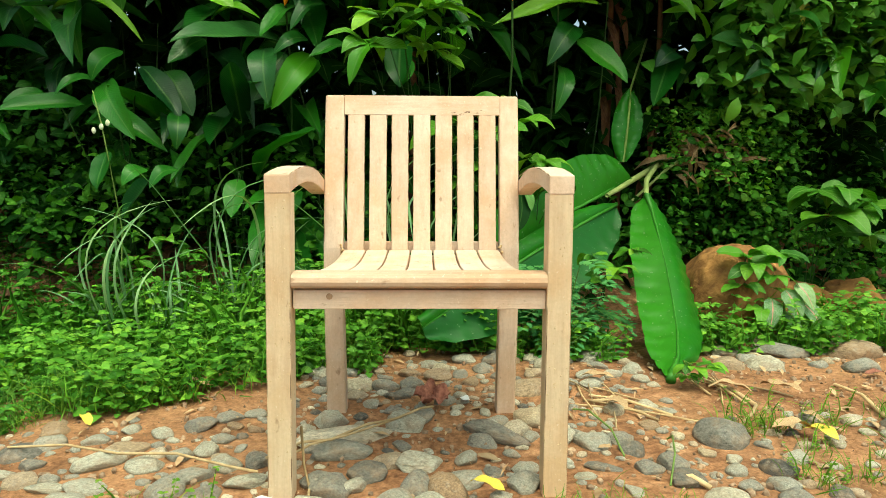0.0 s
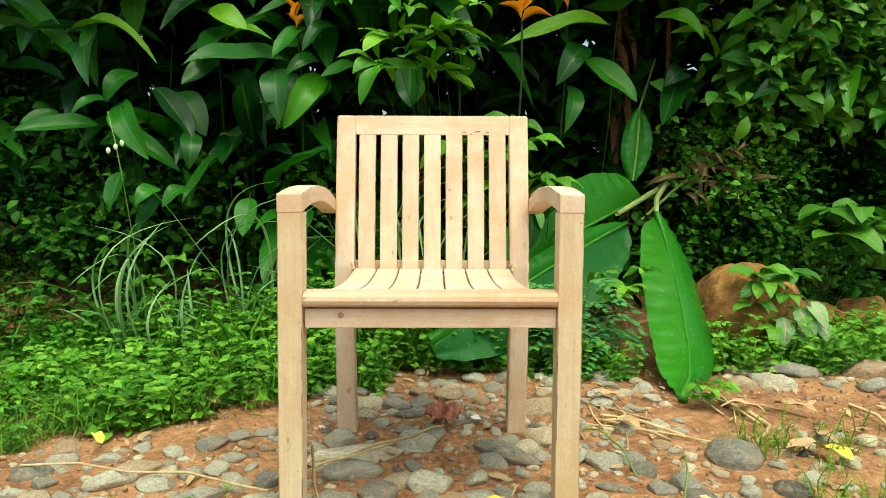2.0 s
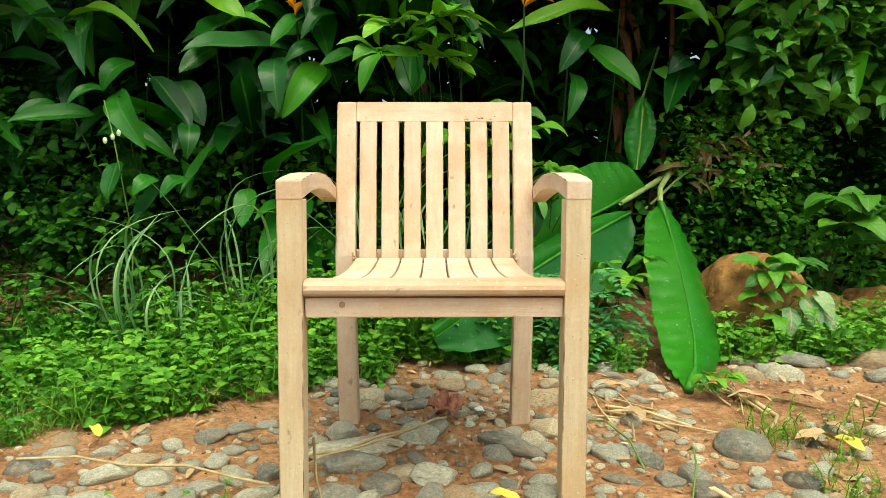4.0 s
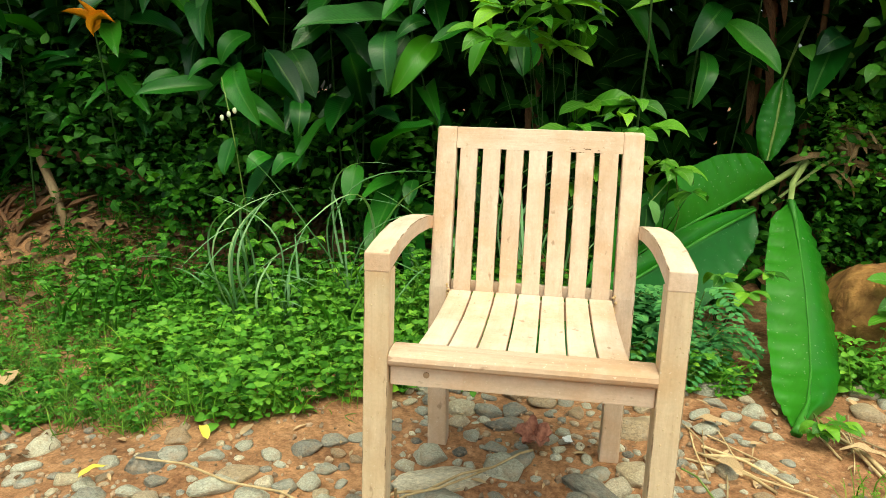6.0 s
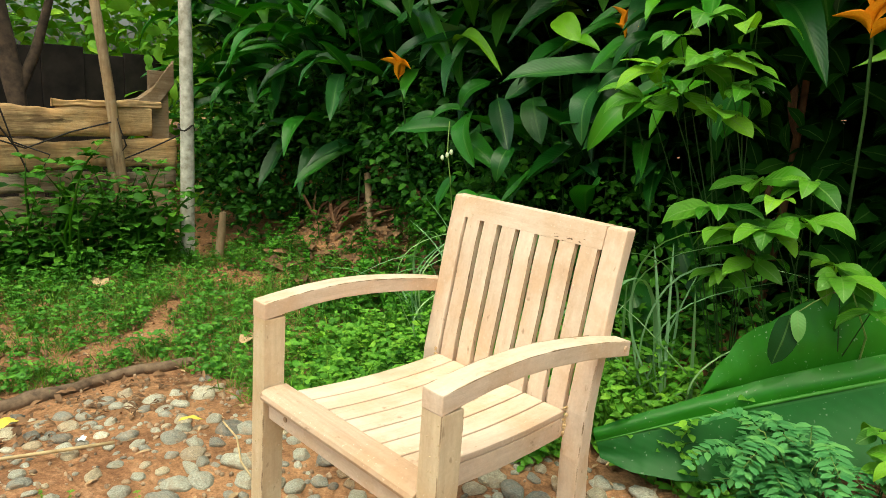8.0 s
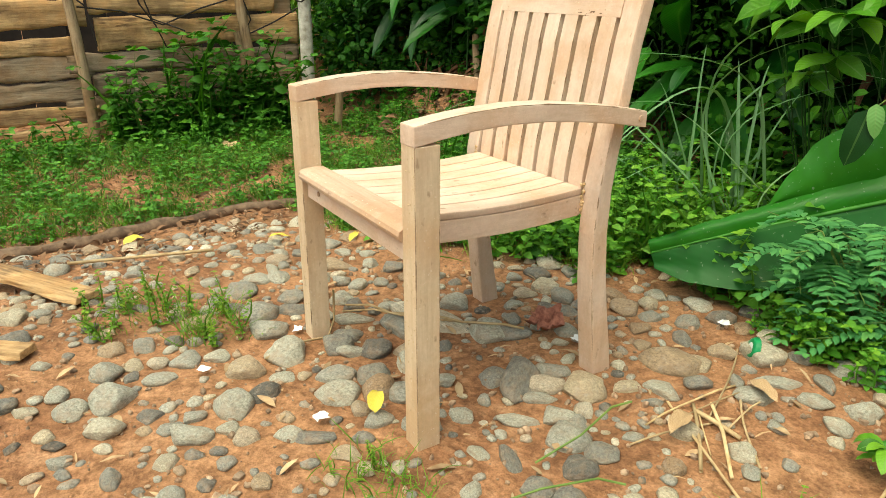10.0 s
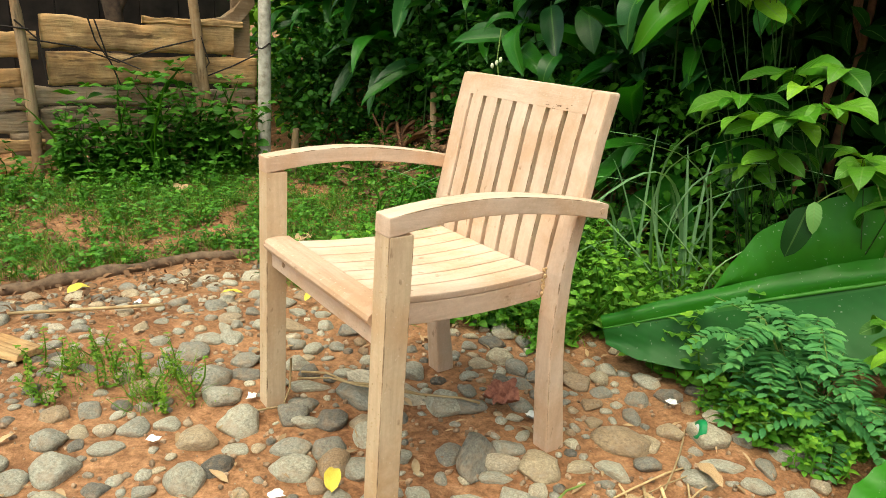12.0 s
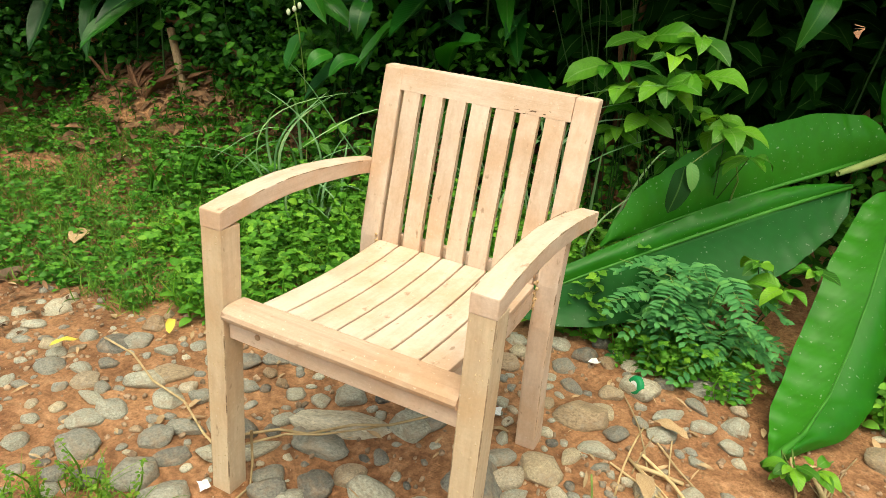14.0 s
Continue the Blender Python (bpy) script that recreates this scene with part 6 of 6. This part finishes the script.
def bottle_cap():
    cap = empty("bottle_cap", (0.405, 0.86, ground_z(0.405, 0.86) + 0.026), "green and white crimped metal bottle cap on edge", "bottle cap")
    n = 42
    V, F = [], []
    for ring, (r, z) in enumerate(((0.0005, 0.008), (0.021, 0.008), (0.024, 0.006), (0.026, 0.0), (0.0275, -0.005))):
        for i in range(n):
            a = 2 * math.pi * i / n
            rr = r + (0.0012 * math.cos(21 * a) if ring > 2 else 0)
            V.append((rr * math.cos(a), rr * math.sin(a), z))
    for q in range(4):
        for i in range(n):
            F.append((q * n + i, q * n + (i + 1) % n, (q + 1) * n + (i + 1) % n, (q + 1) * n + i))
    m = pose(0, 0, 0, 74, 0, -38)
    child("crown", mesh_of("crown", V, F, None, cap_green), cap, m)
    V2, F2 = [], []
    for r, z in ((0.002, 0.0083), (0.0105, 0.0086), (0.0125, 0.0084)):
        for i in range(n):
            V2.append((r * math.cos(2 * math.pi * i / n), r * math.sin(2 * math.pi * i / n), z))
    for q in range(2):
        for i in range(n):
            F2.append((q * n + i, q * n + (i + 1) % n, (q + 1) * n + (i + 1) % n, (q + 1) * n + i))
    child("white_ring", mesh_of("white_ring", V2, F2, None, white_mat), cap, m, "white printed ring")


bottle_cap()


def scrap(x, y, s, seed, label):
    rng = random.Random(seed)
    V = [(s * (i / 3 - 0.5) + s * rng.uniform(-0.1, 0.1), s * 0.7 * (j / 3 - 0.5) + s * rng.uniform(-0.1, 0.1), s * rng.uniform(0, 0.25)) for j in range(4) for i in range(4)]
    F = [(j * 4 + i, j * 4 + i + 1, j * 4 + i + 5, j * 4 + i + 4) for j in range(3) for i in range(3)]
    ob = new("paper_scrap", mesh_of("paper_scrap", V, F, None, white_mat, True))
    ob.matrix_world = pose(x, y, ground_z(x, y) + 0.014, 0, 0, seed * 47)
    tagged(ob, label, "litter", "white scraps")


for q, (x, y, s) in enumerate(((-0.22, -0.28, 0.028), (0.1, -0.12, 0.032), (-1.15, -0.1, 0.03), (-1.42, 1.2, 0.07), (0.27, 0.93, 0.03), (0.12, 0.56, 0.03), (-0.3, -0.02, 0.03), (-0.55, 0.95, 0.03))):
    scrap(x, y, s, q + 1, "small torn white paper scrap on the ground")


def litter():
    rng = np.random.default_rng(12)
    n = 1000
    xy = np.stack([rng.uniform(-3.5, 1.6, n), rng.uniform(-1.2, 2.4, n)], 1)
    B = np.array([(x, y, ground_z(x, y) + 0.006) for x, y in xy])
    a = rng.uniform(0, 6.28, n)
    ln = rng.uniform(0.012, 0.06, n)
    T = B + np.stack([np.cos(a) * ln, np.sin(a) * ln, rng.uniform(-0.003, 0.012, n)], 1)
    ob = new("leaf_litter", mesh_of("leaf_litter", *scatter(leaf_grid(4, 3, 0.03, 0.2), B, T, np.tile([0, 0, 1.0], (n, 1)) + rng.normal(0, 0.15, (n, 3)), ln * rng.uniform(0.08, 0.4, n)), litter_mat))
    tagged(ob, "dry leaf fragments and chips scattered over the earth", "litter", kind="stuff")


litter()


def dead_clump():
    p = empty("withered_leaf_clump", (1.24, 1.9, 0.7), "withered brown stalk ends and husks on the bank", "debris")
    rng = random.Random(6)
    me = mesh_of("husk", *leaf_grid(8, 3, 0.2, 0.8, 0.4, 0.7, 0.03, 5), plain("withered", (0.14, 0.08, 0.035), (0.42, 0.3, 0.15), 25))
    for q in range(30):
        b = Vector((rng.uniform(-0.1, 0.18), rng.uniform(-0.05, 0.05), rng.uniform(-0.08, 0.14)))
        d = Vector((rng.uniform(-0.3, 1), rng.uniform(-0.5, 0.1), rng.uniform(-0.8, 0.15))).normalized()
        child("husk", me, p, frame_of(b, b + d * rng.uniform(0.07, 0.2), (0, -1, 0.5), rng.uniform(0.014, 0.035)))
    child("stalk", tube([(-0.3, -0.05, -0.2), (-0.12, -0.03, -0.04), (0.0, -0.02, 0.04), (0.1, 0.02, 0.08)], [0.006, 0.008, 0.008, 0.008], 6, "stalk", pale_stem), p)
    cloud("clump_vine", "round-leaved vine over the withered stalks", 420, [(1.1, 1.78, 0.68, 1.36, 1.9, 0.92), (1.28, 1.78, 0.5, 1.6, 1.9, 0.9)], 0.036, weed_mat, 14, 0.1, 0.75, clump=0.05)


dead_clump()


def seed_pods():
    p = empty("pale_pods", (-1.27, 1.485, 0.797), "pair of pale green seed pods hanging on a thin vine", "seed pod")
    for dx, dz, col in ((-0.02, -0.01, weed_mat), (0.01, 0.005, white_mat), (0.035, 0.02, white_mat)):
        bm = bmesh.new()
        bmesh.ops.create_icosphere(bm, subdivisions=2, radius=0.011, matrix=Matrix.Translation((dx, 0, dz)) @ Matrix.Diagonal((0.8, 0.7, 1.2, 1)))
        me = part("pod", bm, plain("pale_pod", (0.5, 0.6, 0.3), (0.72, 0.76, 0.6), 40), p)
        smooth(me)
    child("vine", tube([(0.03, 0.05, -0.75), (0.06, 0.03, -0.4), (0.02, 0.02, -0.1), (0.01, 0, 0.02), (-0.04, 0.05, 0.15)], 0.003, 4, "vine", stem_mat), p)


def gravel():
    rng = np.random.default_rng(61)
    V, F, o = [], [], 0
    bm = bmesh.new()
    bmesh.ops.create_icosphere(bm, subdivisions=1, radius=1.0)
    v0 = np.array([v.co[:] for v in bm.verts])
    f0 = np.array([[v.index for v in f.verts] for f in bm.faces])
    bm.free()
    for q in range(6500):
        x, y = rng.uniform(-2.2, 1.9), rng.uniform(-1.3, 1.5)
        if x < -0.3 and y > 0.75:
            continue
        r = 0.002 + 0.0085 * rng.random() ** 2
        v = v0 * (r * rng.uniform(0.6, 1.3, 3)) * rng.uniform(0.7, 1.3, (len(v0), 1)) + [x, y, ground_z(x, y) + r * 0.3]
        V.append(v)
        F.append(f0 + o)
        o += len(v0)
    ob = new("gravel", mesh_of("gravel", np.concatenate(V), np.concatenate(F), None, gravel_mat, True))
    tagged(ob, "fine red-brown grit and crumbs over the earth", "gravel", kind="stuff")


gravel_mat = plain("grit", (0.17, 0.095, 0.055), (0.5, 0.38, 0.26), 60, 0.9, 0.2, True)
seed_pods()
gravel()
lay_stones()
